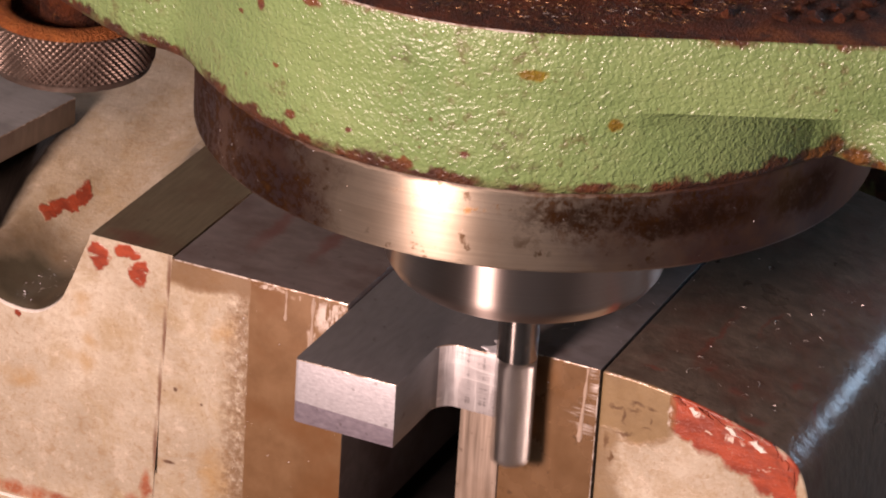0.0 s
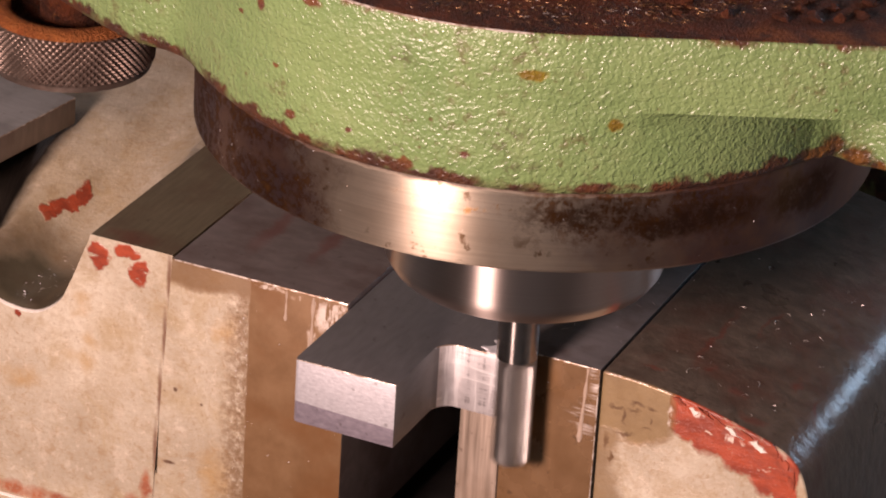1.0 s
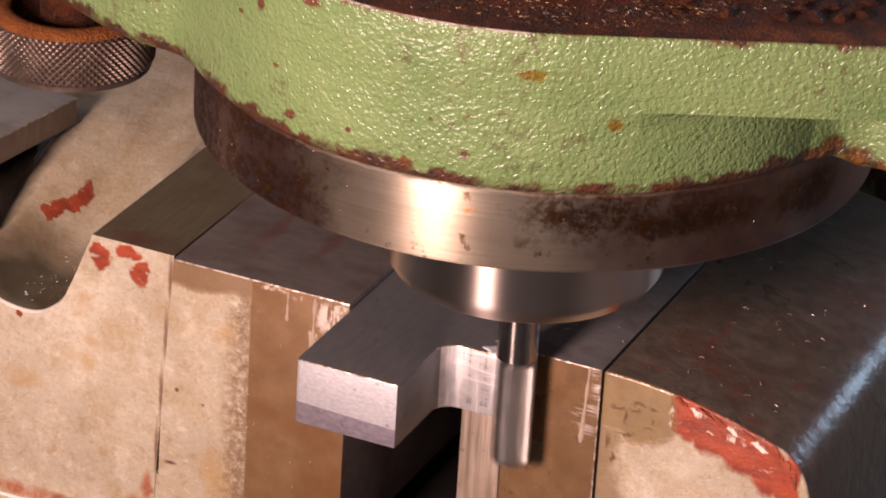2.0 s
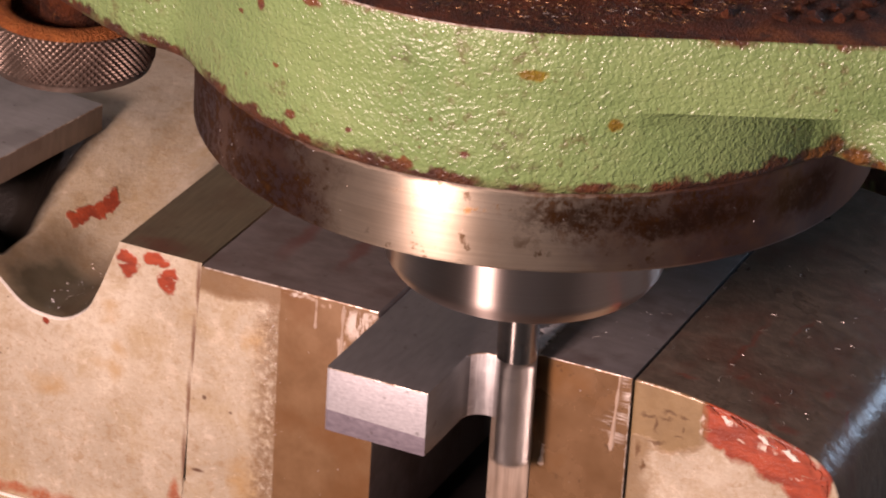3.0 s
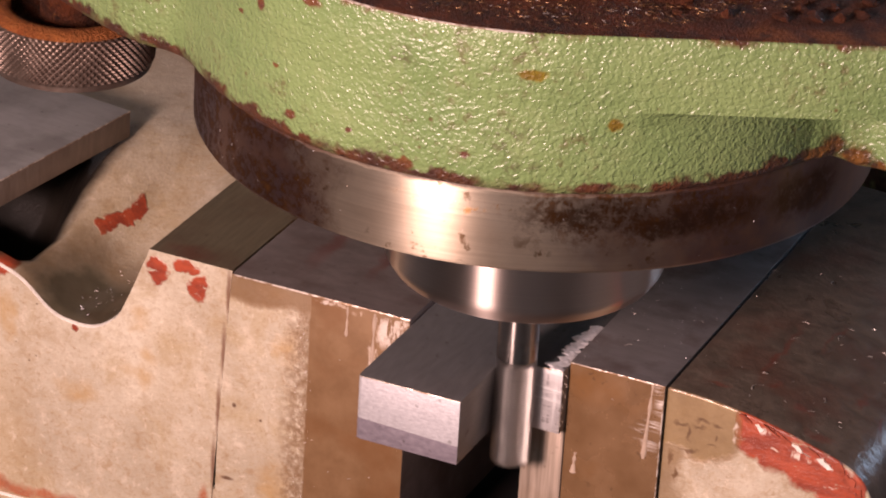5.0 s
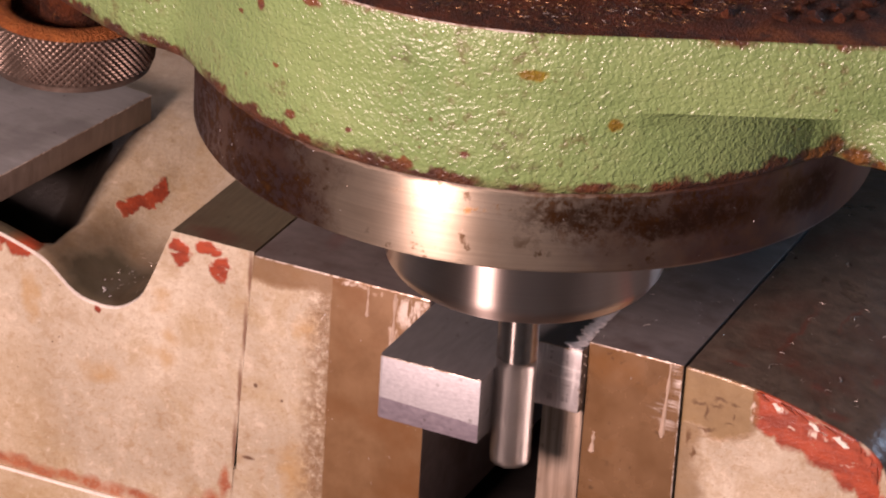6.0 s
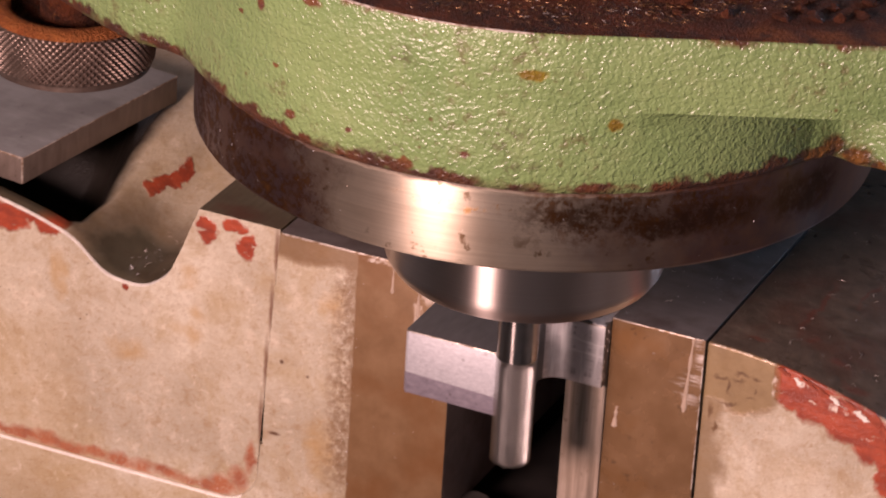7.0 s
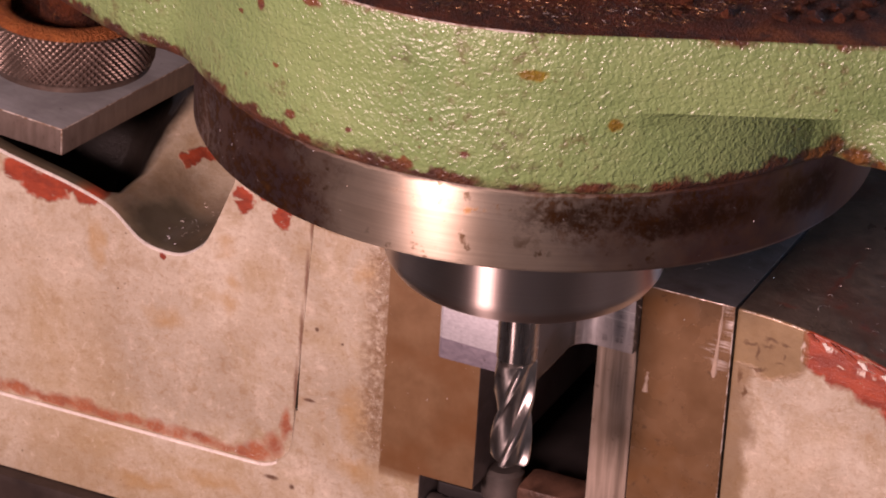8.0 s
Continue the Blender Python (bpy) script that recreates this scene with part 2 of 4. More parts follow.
def rusty_ring():
    """Ground steel collar, turned marks, heat and rust stains."""
    n = Nodes("rust_stained_ground_steel")
    turn = n.noise(1700, 2, 0.5, stretch=(0.02, 0.02, 1.0))
    big, mid = n.noise(30, 5, 0.6), n.noise(110, 6, 0.7)
    c = n.mix(n.ramp(turn, 0.3, 0.7), (0.62, 0.515, 0.395), (0.72, 0.61, 0.475))
    c = n.mix(n.ramp(big, 0.45, 0.65, 0, 0.35), c, (0.46, 0.33, 0.21))
    x = n.axis(0, n.wobble(0.03, 40))
    left = n.ramp(x, -0.014, -0.042)
    z = n.axis(2)
    right = n.ramp(x, 0.040, 0.086)
    patina = n.math("MAXIMUM", n.math("MULTIPLY", left, n.ramp(big, 0.3, 0.6, 0.8, 1.0)), n.math("MULTIPLY", right, 0.95))
    c = n.mix(n.ramp(patina, 0.0, 0.6), c, n.mix(n.ramp(mid, 0.35, 0.65), (0.235, 0.130, 0.095), (0.150, 0.095, 0.100)))
    zone = n.math("MAXIMUM", left, n.math("MULTIPLY", n.math("MULTIPLY", n.ramp(x, 0.025, 0.045), n.ramp(x, 0.092, 0.070, 0.0, 0.55)), n.ramp(z, 0.2325, 0.2400)))
    mottle = n.noise(300, 9, 0.80)
    patch = n.math("MULTIPLY", n.math("MULTIPLY", n.ramp(mottle, 0.47, 0.56), n.ramp(mid, 0.36, 0.52)), zone)
    c = n.mix(n.ramp(patch, 0.0, 0.5, 0.0, 0.9), c, n.mix(n.ramp(mottle, 0.5, 0.66), (0.11, 0.042, 0.020), (0.30, 0.125, 0.030)))
    brown = n.spots([(0.050, -0.080, 0.2435, 0.022, 0.02, 0.0050), (0.076, -0.058, 0.2415, 0.018, 0.02, 0.0058), (0.064, -0.068, 0.2395, 0.010, 0.02, 0.0035), (0.090, -0.030, 0.2400, 0.010, 0.02, 0.0080)], 0.008, 150, 0.45)
    brown = n.math("MULTIPLY", brown, n.ramp(mottle, 0.34, 0.50))
    c = n.mix(n.math("MULTIPLY", brown, 0.78), c, n.mix(n.ramp(mid, 0.4, 0.62), (0.060, 0.026, 0.014), (0.140, 0.058, 0.020)))
    amber = n.math("MULTIPLY", n.spots([(0.008, -0.094, 0.2455, 0.010, 0.01, 0.0022), (0.022, -0.092, 0.2430, 0.009, 0.01, 0.0016), (0.030, -0.090, 0.2460, 0.012, 0.01, 0.0018)], 0.006, 180, 0.8), n.ramp(mottle, 0.52, 0.57))
    c = n.mix(n.math("MULTIPLY", amber, 0.85), c, (0.33, 0.16, 0.035))
    patch = n.math("MAXIMUM", n.ramp(patch, 0.0, 0.5), n.math("MAXIMUM", brown, amber))
    dots = n.math("MULTIPLY", n.ramp(n.noise(230, 4), 0.60, 0.66), n.ramp(n.noise(60, 2), 0.50, 0.58))
    c = n.mix(n.math("MULTIPLY", dots, 0.8), c, (0.15, 0.07, 0.02))
    edge = n.math("MULTIPLY", n.ramp(n.axis(2, n.wobble(0.0022, 160)), 0.2492, 0.2503), 0.85)
    c = n.mix(edge, c, RUST_DARK)
    n.turned(0.97)
    dull = n.math("MAXIMUM", patch, edge)
    r = n.mixf(dull, n.ramp(turn, 0.3, 0.7, 0.34, 0.37), 0.55)
    m = n.mixf(edge, 0.92, 0.1)
    return n.done(c, r, m, n.bump(turn, 0.03, 0.0002))


def rust_crust(name, a, b, glint=0.3, orange=()):
    n = Nodes(name)
    mid, fine, big = n.noise(160, 6, 0.7), n.noise(1300, 3, 0.7), n.noise(35, 4)
    c = n.mix(n.ramp(mid, 0.35, 0.68), a, b)
    c = n.mix(n.ramp(big, 0.45, 0.65, 0, 0.5), c, (0.010, 0.005, 0.003))
    c = n.mix(n.ramp(n.noise(55, 5, 0.7), 0.56, 0.66, 0, 0.6), c, b)
    c = n.mix(n.ramp(fine, 0.60, 0.70, 0, 0.6), c, (0.22, 0.10, 0.035))
    if orange:
        m = n.math("MULTIPLY", n.spots(orange, 0.012, 110, 0.6), n.ramp(mid, 0.34, 0.52))
        c = n.mix(n.math("MULTIPLY", m, 0.80), c, n.mix(n.ramp(fine, 0.4, 0.6), (0.10, 0.028, 0.008), (0.25, 0.080, 0.016)))
    r = n.ramp(fine, 0.35, 0.7, 0.85, glint)
    return n.done(c, r, 0.0, n.bump(n.math("ADD", mid, n.math("MULTIPLY", fine, 0.9)), 1.0, 0.0016), 0.25)


def plain(name, color, rough, metal=0.0, var=0.25, scale=60, bump=0.2, spec=0.5):
    n = Nodes(name)
    a = n.noise(scale, 5, 0.6)
    dark = tuple(v * (1 - var) for v in color)
    lite = tuple(min(1, v * (1 + var)) for v in color)
    c = n.mix(n.ramp(a, 0.3, 0.7), dark, lite)
    return n.done(c, n.ramp(a, 0.3, 0.7, rough - 0.06, rough + 0.06), metal, n.bump(n.noise(scale * 8, 3), bump, 0.0004), spec)


def worn_edge():
    """A burnished arris: bright where it is rubbed, brown where it is not."""
    n = Nodes("burnished_edge")
    a, b = n.noise(330, 4, 0.7), n.noise(70, 3, 0.6)
    c = n.mix(n.ramp(a, 0.42, 0.56), (0.26, 0.16, 0.09), (0.80, 0.71, 0.62))
    c = n.mix(n.ramp(b, 0.52, 0.64, 0, 0.8), c, (0.22, 0.13, 0.075))
    return n.done(c, n.ramp(a, 0.3, 0.7, 0.45, 0.3), 0.5, n.bump(a, 0.6, 0.0004))


def block_bare(n):
    """Where the fixed jaw's front has lost its paint."""
    co = n.wobble(0.008, 120)
    x, z = n.axis(0, co), n.axis(2, co)
    straight = n.axis(0, n.wobble(0.0014, 200))
    side = n.math("MULTIPLY", n.ramp(straight, -0.0914, -0.0908), n.ramp(n.axis(2), 0.060, 0.064))
    crud = n.math("MULTIPLY", n.ramp(x, -0.1015, -0.0925), n.ramp(n.noise(380, 5, 0.75), 0.38, 0.62, 0.0, 0.85))
    top = n.math("MULTIPLY", n.ramp(z, 0.1405, 0.1435), 0.75)
    return n.math("MAXIMUM", n.math("MAXIMUM", side, top), n.math("MULTIPLY", crud, n.ramp(n.axis(2), 0.060, 0.075)))


def corner_bare(n):
    """Brown bare strip at the top of the moving jaw's painted front."""
    z = n.axis(2, n.wobble(0.014, 90))
    x = n.axis(0, n.wobble(0.004, 120))
    body = n.math("MULTIPLY", n.ramp(z, 0.1290, 0.1320, 0.0, 0.90), n.ramp(x, 0.046, 0.043))
    return n.math("MAXIMUM", body, n.ramp(n.axis(0, n.wobble(0.012, 110)), 0.0310, 0.0265, 0.0, 0.6))


def valley_bare(n):
    """The scooped channel is oily bare iron near the front, paint further in; under the plate the mask adds shade."""
    co = n.wobble(0.022, 45)
    return n.math("MAXIMUM", n.math("MULTIPLY", n.ramp(n.axis(0), -0.1985, -0.2045), n.ramp(n.axis(1), 0.080, 0.060)), n.math("MULTIPLY", n.ramp(n.axis(1, co), 0.058, 0.036), n.ramp(n.axis(0, co), -0.194, -0.184)))


LEFT_REDS = [(-0.1290, 0.0135, 0.1410, 0.0035, 0.006, 0.0052), (-0.1335, 0.0135, 0.1475, 0.0052, 0.006, 0.0022), (-0.1435, 0.0135, 0.1440, 0.0045, 0.009, 0.0048),
             (-0.2150, 0.0150, 0.1310, 0.0105, 0.008, 0.0060), (-0.1990, 0.0150, 0.1315, 0.0065, 0.010, 0.0040), (-0.1710, 0.0130, 0.1165, 0.0016, 0.004, 0.0016),
             *[(x, y, 0.1260, 0.0021, 0.0026, 0.020) for x, y in smooth_line([(-0.1866, 0.0555), (-0.1850, 0.0605), (-0.1838, 0.0628), (-0.1822, 0.0680), (-0.1815, 0.0730)], 3)],
             (-0.2235, 0.0150, 0.1345, 0.0080, 0.008, 0.0055), (-0.2060, 0.0150, 0.1340, 0.0050, 0.008, 0.0035),
             (-0.1650, 0.1320, 0.1200, 0.0050, 0.0090, 0.006)]
FOOT_DIRT = [*[(-0.300 + 0.0085 * k, 0.0135, 0.0540 + 0.0005 * math.sin(k * 2.3), 0.0090, 0.004, 0.0036 + 0.0009 * math.sin(k * 1.7)) for k in range(20)], (-0.1345, 0.0135, 0.0560, 0.0075, 0.004, 0.0052), (-0.1290, 0.0135, 0.0600, 0.0050, 0.004, 0.0060), (-0.1255, 0.0130, 0.0680, 0.0026, 0.004, 0.0080)]
STAINS = [(-0.1505, 0.0119, 0.1260, 0.0060, 0.006, 0.0045), (-0.1455, 0.0119, 0.1130, 0.0050, 0.006, 0.0050), (-0.1490, 0.0119, 0.1060, 0.0070, 0.006, 0.0040), (-0.1700, 0.0119, 0.0950, 0.0100, 0.006, 0.0050), (-0.1950, 0.0119, 0.1150, 0.0040, 0.006, 0.0120)]
SEAM_DIRT = [(-0.1189 - 0.0011 * k, 0.0120, 0.1420 - 0.020 * k, 0.0011, 0.004, 0.0125) for k in range(4)]
BLOCK_MARKS = [(-0.1165, 0.0104, 0.0800, 0.0027, 0.004, 0.0007), (-0.1215, 0.0104, 0.0470, 0.0012, 0.004, 0.0012), (-0.1290, 0.0104, 0.0485, 0.0032, 0.004, 0.0011), (-0.1150, 0.0104, 0.1060, 0.0009, 0.004, 0.0010), (-0.1060, 0.0104, 0.1030, 0.0006, 0.004, 0.0006)]
BLOCK_STAINS = [(-0.1500, 0.0104, 0.0400, 0.0150, 0.006, 0.0040), (-0.1750, 0.0104, 0.0330, 0.0200, 0.006, 0.0050), (-0.0985, 0.0104, 0.1290, 0.0050, 0.006, 0.0090), (-0.1010, 0.0104, 0.0800, 0.0060, 0.006, 0.0140), (-0.1000, 0.0104, 0.0600, 0.0110, 0.006, 0.0050)]
BLOCK_BRIGHT = [(-0.0655, 0.0104, 0.1430, 0.0056, 0.004, 0.0062), (-0.0700, 0.0104, 0.1345, 0.0020, 0.004, 0.0120), (-0.0620, 0.0104, 0.1475, 0.0040, 0.004, 0.0020), (-0.0720, 0.0104, 0.1475, 0.0060, 0.004, 0.0012), (-0.0840, 0.0104, 0.1485, 0.0060, 0.004, 0.0009)]
RIGHT_REDS = [(0.0485, 0.0110, 0.1425, 0.0065, 0.006, 0.0095), (0.0570, 0.0110, 0.1400, 0.0085, 0.006, 0.0095), (0.0660, 0.0110, 0.1360, 0.0080, 0.006, 0.0090),
              (0.0740, 0.0110, 0.1320, 0.0065, 0.006, 0.0105), (0.0805, 0.0110, 0.1255, 0.0042, 0.006, 0.0140), (0.0850, 0.0110, 0.1150, 0.0030, 0.006, 0.0110)]
SCRATCHES = [(0.0277, 0.0113, 0.1390, 0.0034, 0.004, 0.0009), (0.0300, 0.0113, 0.1365, 0.0008, 0.004, 0.0028), (0.0340, 0.0113, 0.1416, 0.0030, 0.004, 0.0009), (0.0330, 0.0113, 0.1395, 0.0026, 0.004, 0.0008),
             (0.0305, 0.0113, 0.1310, 0.0038, 0.004, 0.0007), (0.0250, 0.0113, 0.1270, 0.0009, 0.004, 0.0034), (0.0385, 0.0113, 0.1412, 0.0020, 0.004, 0.0007), (0.0270, 0.0113, 0.1225, 0.0007, 0.004, 0.0022),
             (0.0370, 0.0113, 0.1345, 0.0014, 0.004, 0.0006), (0.0385, 0.0113, 0.1370, 0.0005, 0.004, 0.0014)]
CHIP_PALE = [(0.0525, 0.0110, 0.1430, 0.0021, 0.004, 0.0016), (0.0635, 0.0110, 0.1383, 0.0058, 0.004, 0.0015), (0.0560, 0.0110, 0.1385, 0.0022, 0.004, 0.0005), (0.0725, 0.0110, 0.1312, 0.0030, 0.004, 0.0006), (0.0438, 0.0110, 0.1405, 0.0009, 0.004, 0.0036)]
M_CREAM = cream_paint("chipped_cream_paint", LEFT_REDS, None, FOOT_DIRT, SEAM_DIRT, STAINS)
M_VALLEY = cream_paint("cream_paint_oily_iron_plate_shade", LEFT_REDS, valley_bare, (), (), (), True, 0.0008, (), 0.5, None, ((0.115, 0.095, 0.06), (0.16, 0.135, 0.09), (0.12, 0.085, 0.05)))
M_BLOCK = cream_paint("worn_cream_paint_over_iron", (), block_bare, (), BLOCK_MARKS, BLOCK_STAINS, False, 0.0012, BLOCK_BRIGHT)
M_RIGHT = cream_paint("cream_paint_with_red_primer", RIGHT_REDS, corner_bare, (), SCRATCHES, (), False, 0.0045, CHIP_PALE, 0.0, 0.0434, ((0.25, 0.165, 0.072), (0.34, 0.235, 0.110), (0.19, 0.115, 0.048)))
M_JAWTOP = machined("oily_iron_jaw_top", (0.14, 0.115, 0.07), (0.21, 0.175, 0.11), 0.46, 0.4, (1, 0.1, 1), (0.13, 0.07, 0.045), 0.5, 700, [(-0.135, 0.016, 0.15, 0.012, 0.006, 0.004)])
M_STEELTOP = machined("dark_ground_steel", (0.205, 0.188, 0.190), (0.265, 0.245, 0.247), 0.40, 0.55, (0.4, 1, 1), (0.11, 0.070, 0.060), 0.7, 260,
                      [(-0.100, 0.050, 0.15, 0.004, 0.03, 0.01), (-0.080, 0.045, 0.15, 0.003, 0.02, 0.01)])
M_BLOCKTOP = machined("brown_stained_ground_steel", (0.165, 0.140, 0.132), (0.225, 0.190, 0.180), 0.37, 0.5, (0.4, 1, 1), (0.11, 0.070, 0.060), 0.7, 260,
                      [(-0.100, 0.050, 0.15, 0.004, 0.03, 0.01), (-0.080, 0.045, 0.15, 0.003, 0.02, 0.01)])
M_JAWFRONT = machined("brown_oiled_jaw_front", (0.200, 0.112, 0.052), (0.258, 0.152, 0.076), 0.27, 0.30, (1, 1, 1), (0.21, 0.100, 0.030), 0.8, 110, (), 0.10, 0.0,
                      [(0.0185, 0.0104, 0.1350, 0.0045, 0.004, 0.0090), (0.0165, 0.0104, 0.1330, 0.0060, 0.004, 0.0030), (0.0205, 0.0104, 0.1420, 0.0030, 0.004, 0.0090)])
M_OILTOP = machined("black_oily_casting", (0.085, 0.067, 0.053), (0.155, 0.120, 0.094), 0.32, 0.2, (1, 1, 1), (0.11, 0.052, 0.036), 0.7, 190,
                    [(0.043, 0.050, 0.147, 0.0016, 0.024, 0.02), (0.058, 0.026, 0.143, 0.0035, 0.0025, 0.02), (0.070, 0.045, 0.143, 0.0015, 0.005, 0.02), (0.052, 0.070, 0.145, 0.0010, 0.012, 0.02), (0.034, 0.022, 0.147, 0.0060, 0.0012, 0.02), (0.066, 0.018, 0.143, 0.0060, 0.0020, 0.02), (0.078, 0.040, 0.139, 0.0012, 0.006, 0.02), (0.047, 0.032, 0.146, 0.0030, 0.0015, 0.02)], 0.8, 0.0, (), 0.0006)
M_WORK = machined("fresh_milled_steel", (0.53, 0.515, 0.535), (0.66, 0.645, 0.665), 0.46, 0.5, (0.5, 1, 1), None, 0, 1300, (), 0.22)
# the blank's top and right walls: their weaker light is put in as darker steel
M_WORKSHADE = machined("shaded_blank_steel", (0.175, 0.172, 0.175), (0.215, 0.212, 0.215), 0.38, 0.55, (1, 0.2, 1), (0.15, 0.145, 0.15), 0.5, 600)
M_BRIGHT = milled_face()
M_LOWER = machined("mauve_sawn_steel", (0.27, 0.235, 0.275), (0.38, 0.335, 0.38), 0.46, 0.5, (0.5, 1, 1), None, 0, 700, (), 0.4)
M_PARALLEL = machined("brushed_tan_steel", (0.22, 0.165, 0.120), (0.60, 0.475, 0.375), 0.40, 0.4, (1, 1, 0.05), (0.28, 0.19, 0.12), 0.4, 420, (), 0.5)
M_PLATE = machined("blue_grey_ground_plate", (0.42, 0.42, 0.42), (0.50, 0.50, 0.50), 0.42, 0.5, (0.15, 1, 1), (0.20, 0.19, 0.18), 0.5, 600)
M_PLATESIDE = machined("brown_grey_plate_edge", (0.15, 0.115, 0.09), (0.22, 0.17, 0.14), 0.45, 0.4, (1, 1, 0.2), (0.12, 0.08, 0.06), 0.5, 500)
# pale paint of the flakes; on rounded edges it paints the lamp's highlight
M_LIP = plain("pale_paint_and_edge_highlight", (0.84, 0.78, 0.69), 0.29, 0.0, 0.12, 300, 0.2, 1.0)
M_EDGE = worn_edge()
M_DRIP = plain("clear_oil_drip", (0.55, 0.42, 0.32), 0.12, 0.2, 0.15, 300)
M_GREEN = green_paint()
M_RING = rusty_ring()
M_NOSE = polished()
M_TOOL = machined("bright_tool_steel", (0.42, 0.385, 0.36), (0.52, 0.485, 0.45), 0.33, 1.0, (1, 1, 0.1), None, 0, 900, (), 0.05, 0.85)
M_SHANK = machined("smooth_shank_steel", (0.34, 0.30, 0.275), (0.41, 0.365, 0.335), 0.27, 1.0, (1, 1, 0.1), None, 0, 900, (), 0.02, 1.0)
M_KNURL = machined("dark_knurled_steel", (0.120, 0.088, 0.070), (0.190, 0.142, 0.115), 0.42, 0.75, (1, 1, 1), (0.075, 0.045, 0.035), 0.6, 400)
M_ORANGE = rust_crust("orange_rust", (0.215, 0.058, 0.014), (0.35, 0.118, 0.028), 0.6)
M_CRUST = rust_crust("oily_brown_rust", (0.014, 0.004, 0.002), (0.105, 0.026, 0.007), 0.35,
                     [(0.088, -0.0625, 0.297, 0.009, 0.006, 0.01), (0.102, -0.0565, 0.297, 0.010, 0.005, 0.01), (0.116, -0.0490, 0.297, 0.011, 0.006, 0.01), (0.132, -0.0400, 0.297, 0.012, 0.009, 0.01), (-0.02, -0.093, 0.297, 0.010, 0.003, 0.01)])
M_DARKIRON = plain("dark_iron", (0.05, 0.035, 0.028), 0.5, 0.3, 0.4)
# black colour stands in for the deep shade in gaps of the vice
M_BLACK = plain("black_iron_for_jaw_gap_shade", (0.014, 0.011, 0.010), 0.55, 0.0, 0.4)
M_BED = plain("brown_rusty_bed", (0.12, 0.06, 0.038), 0.5, 0.2, 0.5, 140, 0.5)
M_SCREW = plain("greasy_grey_screw", (0.22, 0.19, 0.17), 0.35, 0.7, 0.3)
M_TABLE = plain("grey_table_iron", (0.16, 0.15, 0.14), 0.4, 0.6, 0.3)
M_SWARF = plain("bright_swarf", (0.62, 0.56, 0.51), 0.35, 0.6, 0.25, 400)
M_REDCHIP = plain("red_primer_flake", (0.33, 0.075, 0.040), 0.35, 0.0, 0.4, 260, 0.5)
M_BURR = plain("torn_bright_steel", (0.80, 0.77, 0.78), 0.42, 0.25, 0.2, 500)
M_GOLD = plain("golden_swarf", (0.20, 0.11, 0.04), 0.35, 0.5, 0.4, 400)
M_WALL = plain("workshop_plaster", (0.84, 0.78, 0.72), 0.8, 0.0, 0.2, 6)
M_FLOOR = plain("concrete_floor", (0.32, 0.29, 0.26), 0.75, 0.0, 0.3, 8)


# ---- mesh tools ----
def link(name, bm, materials, parent=None, label="", sharp=35.0):
    me = bpy.data.meshes.new(name)
    bmesh.ops.recalc_face_normals(bm, faces=bm.faces[:])
    bm.to_mesh(me)
    bm.free()
    for m in materials if isinstance(materials, (list, tuple)) else [materials]:
        me.materials.append(m)
    me.polygons.foreach_set("use_smooth", [True] * len(me.polygons))
    me.set_sharp_from_angle(angle=radians(sharp))
    ob = new(name, me)
    if parent is not None:
        ob.parent = parent
    return tagged(ob, label)


def part(name, bm, materials, parent, label="", sharp=35.0):
    return link(name, bm, materials, parent, label, sharp)


def prism(outline, lo, hi, axis="y", bevel=0.0, bm=None, segments=2):
    """A closed outline drawn along an axis. axis y: outline is (x, z); axis z: outline is (x, y)."""
    bm = bm or bmesh.new()
    ends = []
    for h in (lo, hi):
        ends.append([bm.verts.new((a, h, b) if axis == "y" else (a, b, h)) for a, b in outline])
    n = len(outline)
    made = [bm.faces.new(ends[0]), bm.faces.new(ends[1])]
    for i in range(n):
        made.append(bm.faces.new((ends[0][i], ends[0][(i + 1) % n], ends[1][(i + 1) % n], ends[1][i])))
    bmesh.ops.recalc_face_normals(bm, faces=made)
    if bevel:
        edges = {e for f in made for e in f.edges if e.calc_face_angle(0) > 0.6}
        bmesh.ops.bevel(bm, geom=list(edges), offset=bevel, segments=segments, profile=0.5, affect="EDGES", clamp_overlap=True)
    return bm


def box(x0, x1, y0, y1, z0, z1, bevel=0.0006, bm=None):
    return prism([(x0, z0), (x1, z0), (x1, z1), (x0, z1)], y0, y1, "y", bevel, bm)


def lathe(profile, seg=96, cap_top=True, cap_bottom=True, at=(0, 0)):
    """Turn (radius, z) pairs about a vertical axis."""
    bm = bmesh.new()
    rings = []
    for r, z in profile:
        rings.append([bm.verts.new((at[0] + r * math.cos(2 * math.pi * i / seg), at[1] + r * math.sin(2 * math.pi * i / seg), z)) for i in range(seg)])
    for a, b in zip(rings, rings[1:]):
        for i in range(seg):
            bm.faces.new((a[i], a[(i + 1) % seg], b[(i + 1) % seg], b[i]))
    if cap_bottom:
        bm.faces.new(rings[0])
    if cap_top:
        bm.faces.new(rings[-1])
    return bm


def arc(cx, cy, r, a0, a1, n):
    return [(cx + r * math.cos(radians(a0 + (a1 - a0) * i / n)), cy + r * math.sin(radians(a0 + (a1 - a0) * i / n))) for i in range(n + 1)]


def paint_faces(ob, pick):
    """Give each face the material slot that pick(centre, normal) names."""
    for f in ob.data.polygons:
        f.material_index = pick(f.center, f.normal)


def thing(name, label, category, group="", base=(0, 0, 0)):
    ob = new(name)
    ob.empty_display_size = 0.02
    ob.location = base
    return tagged(ob, label, category, group)


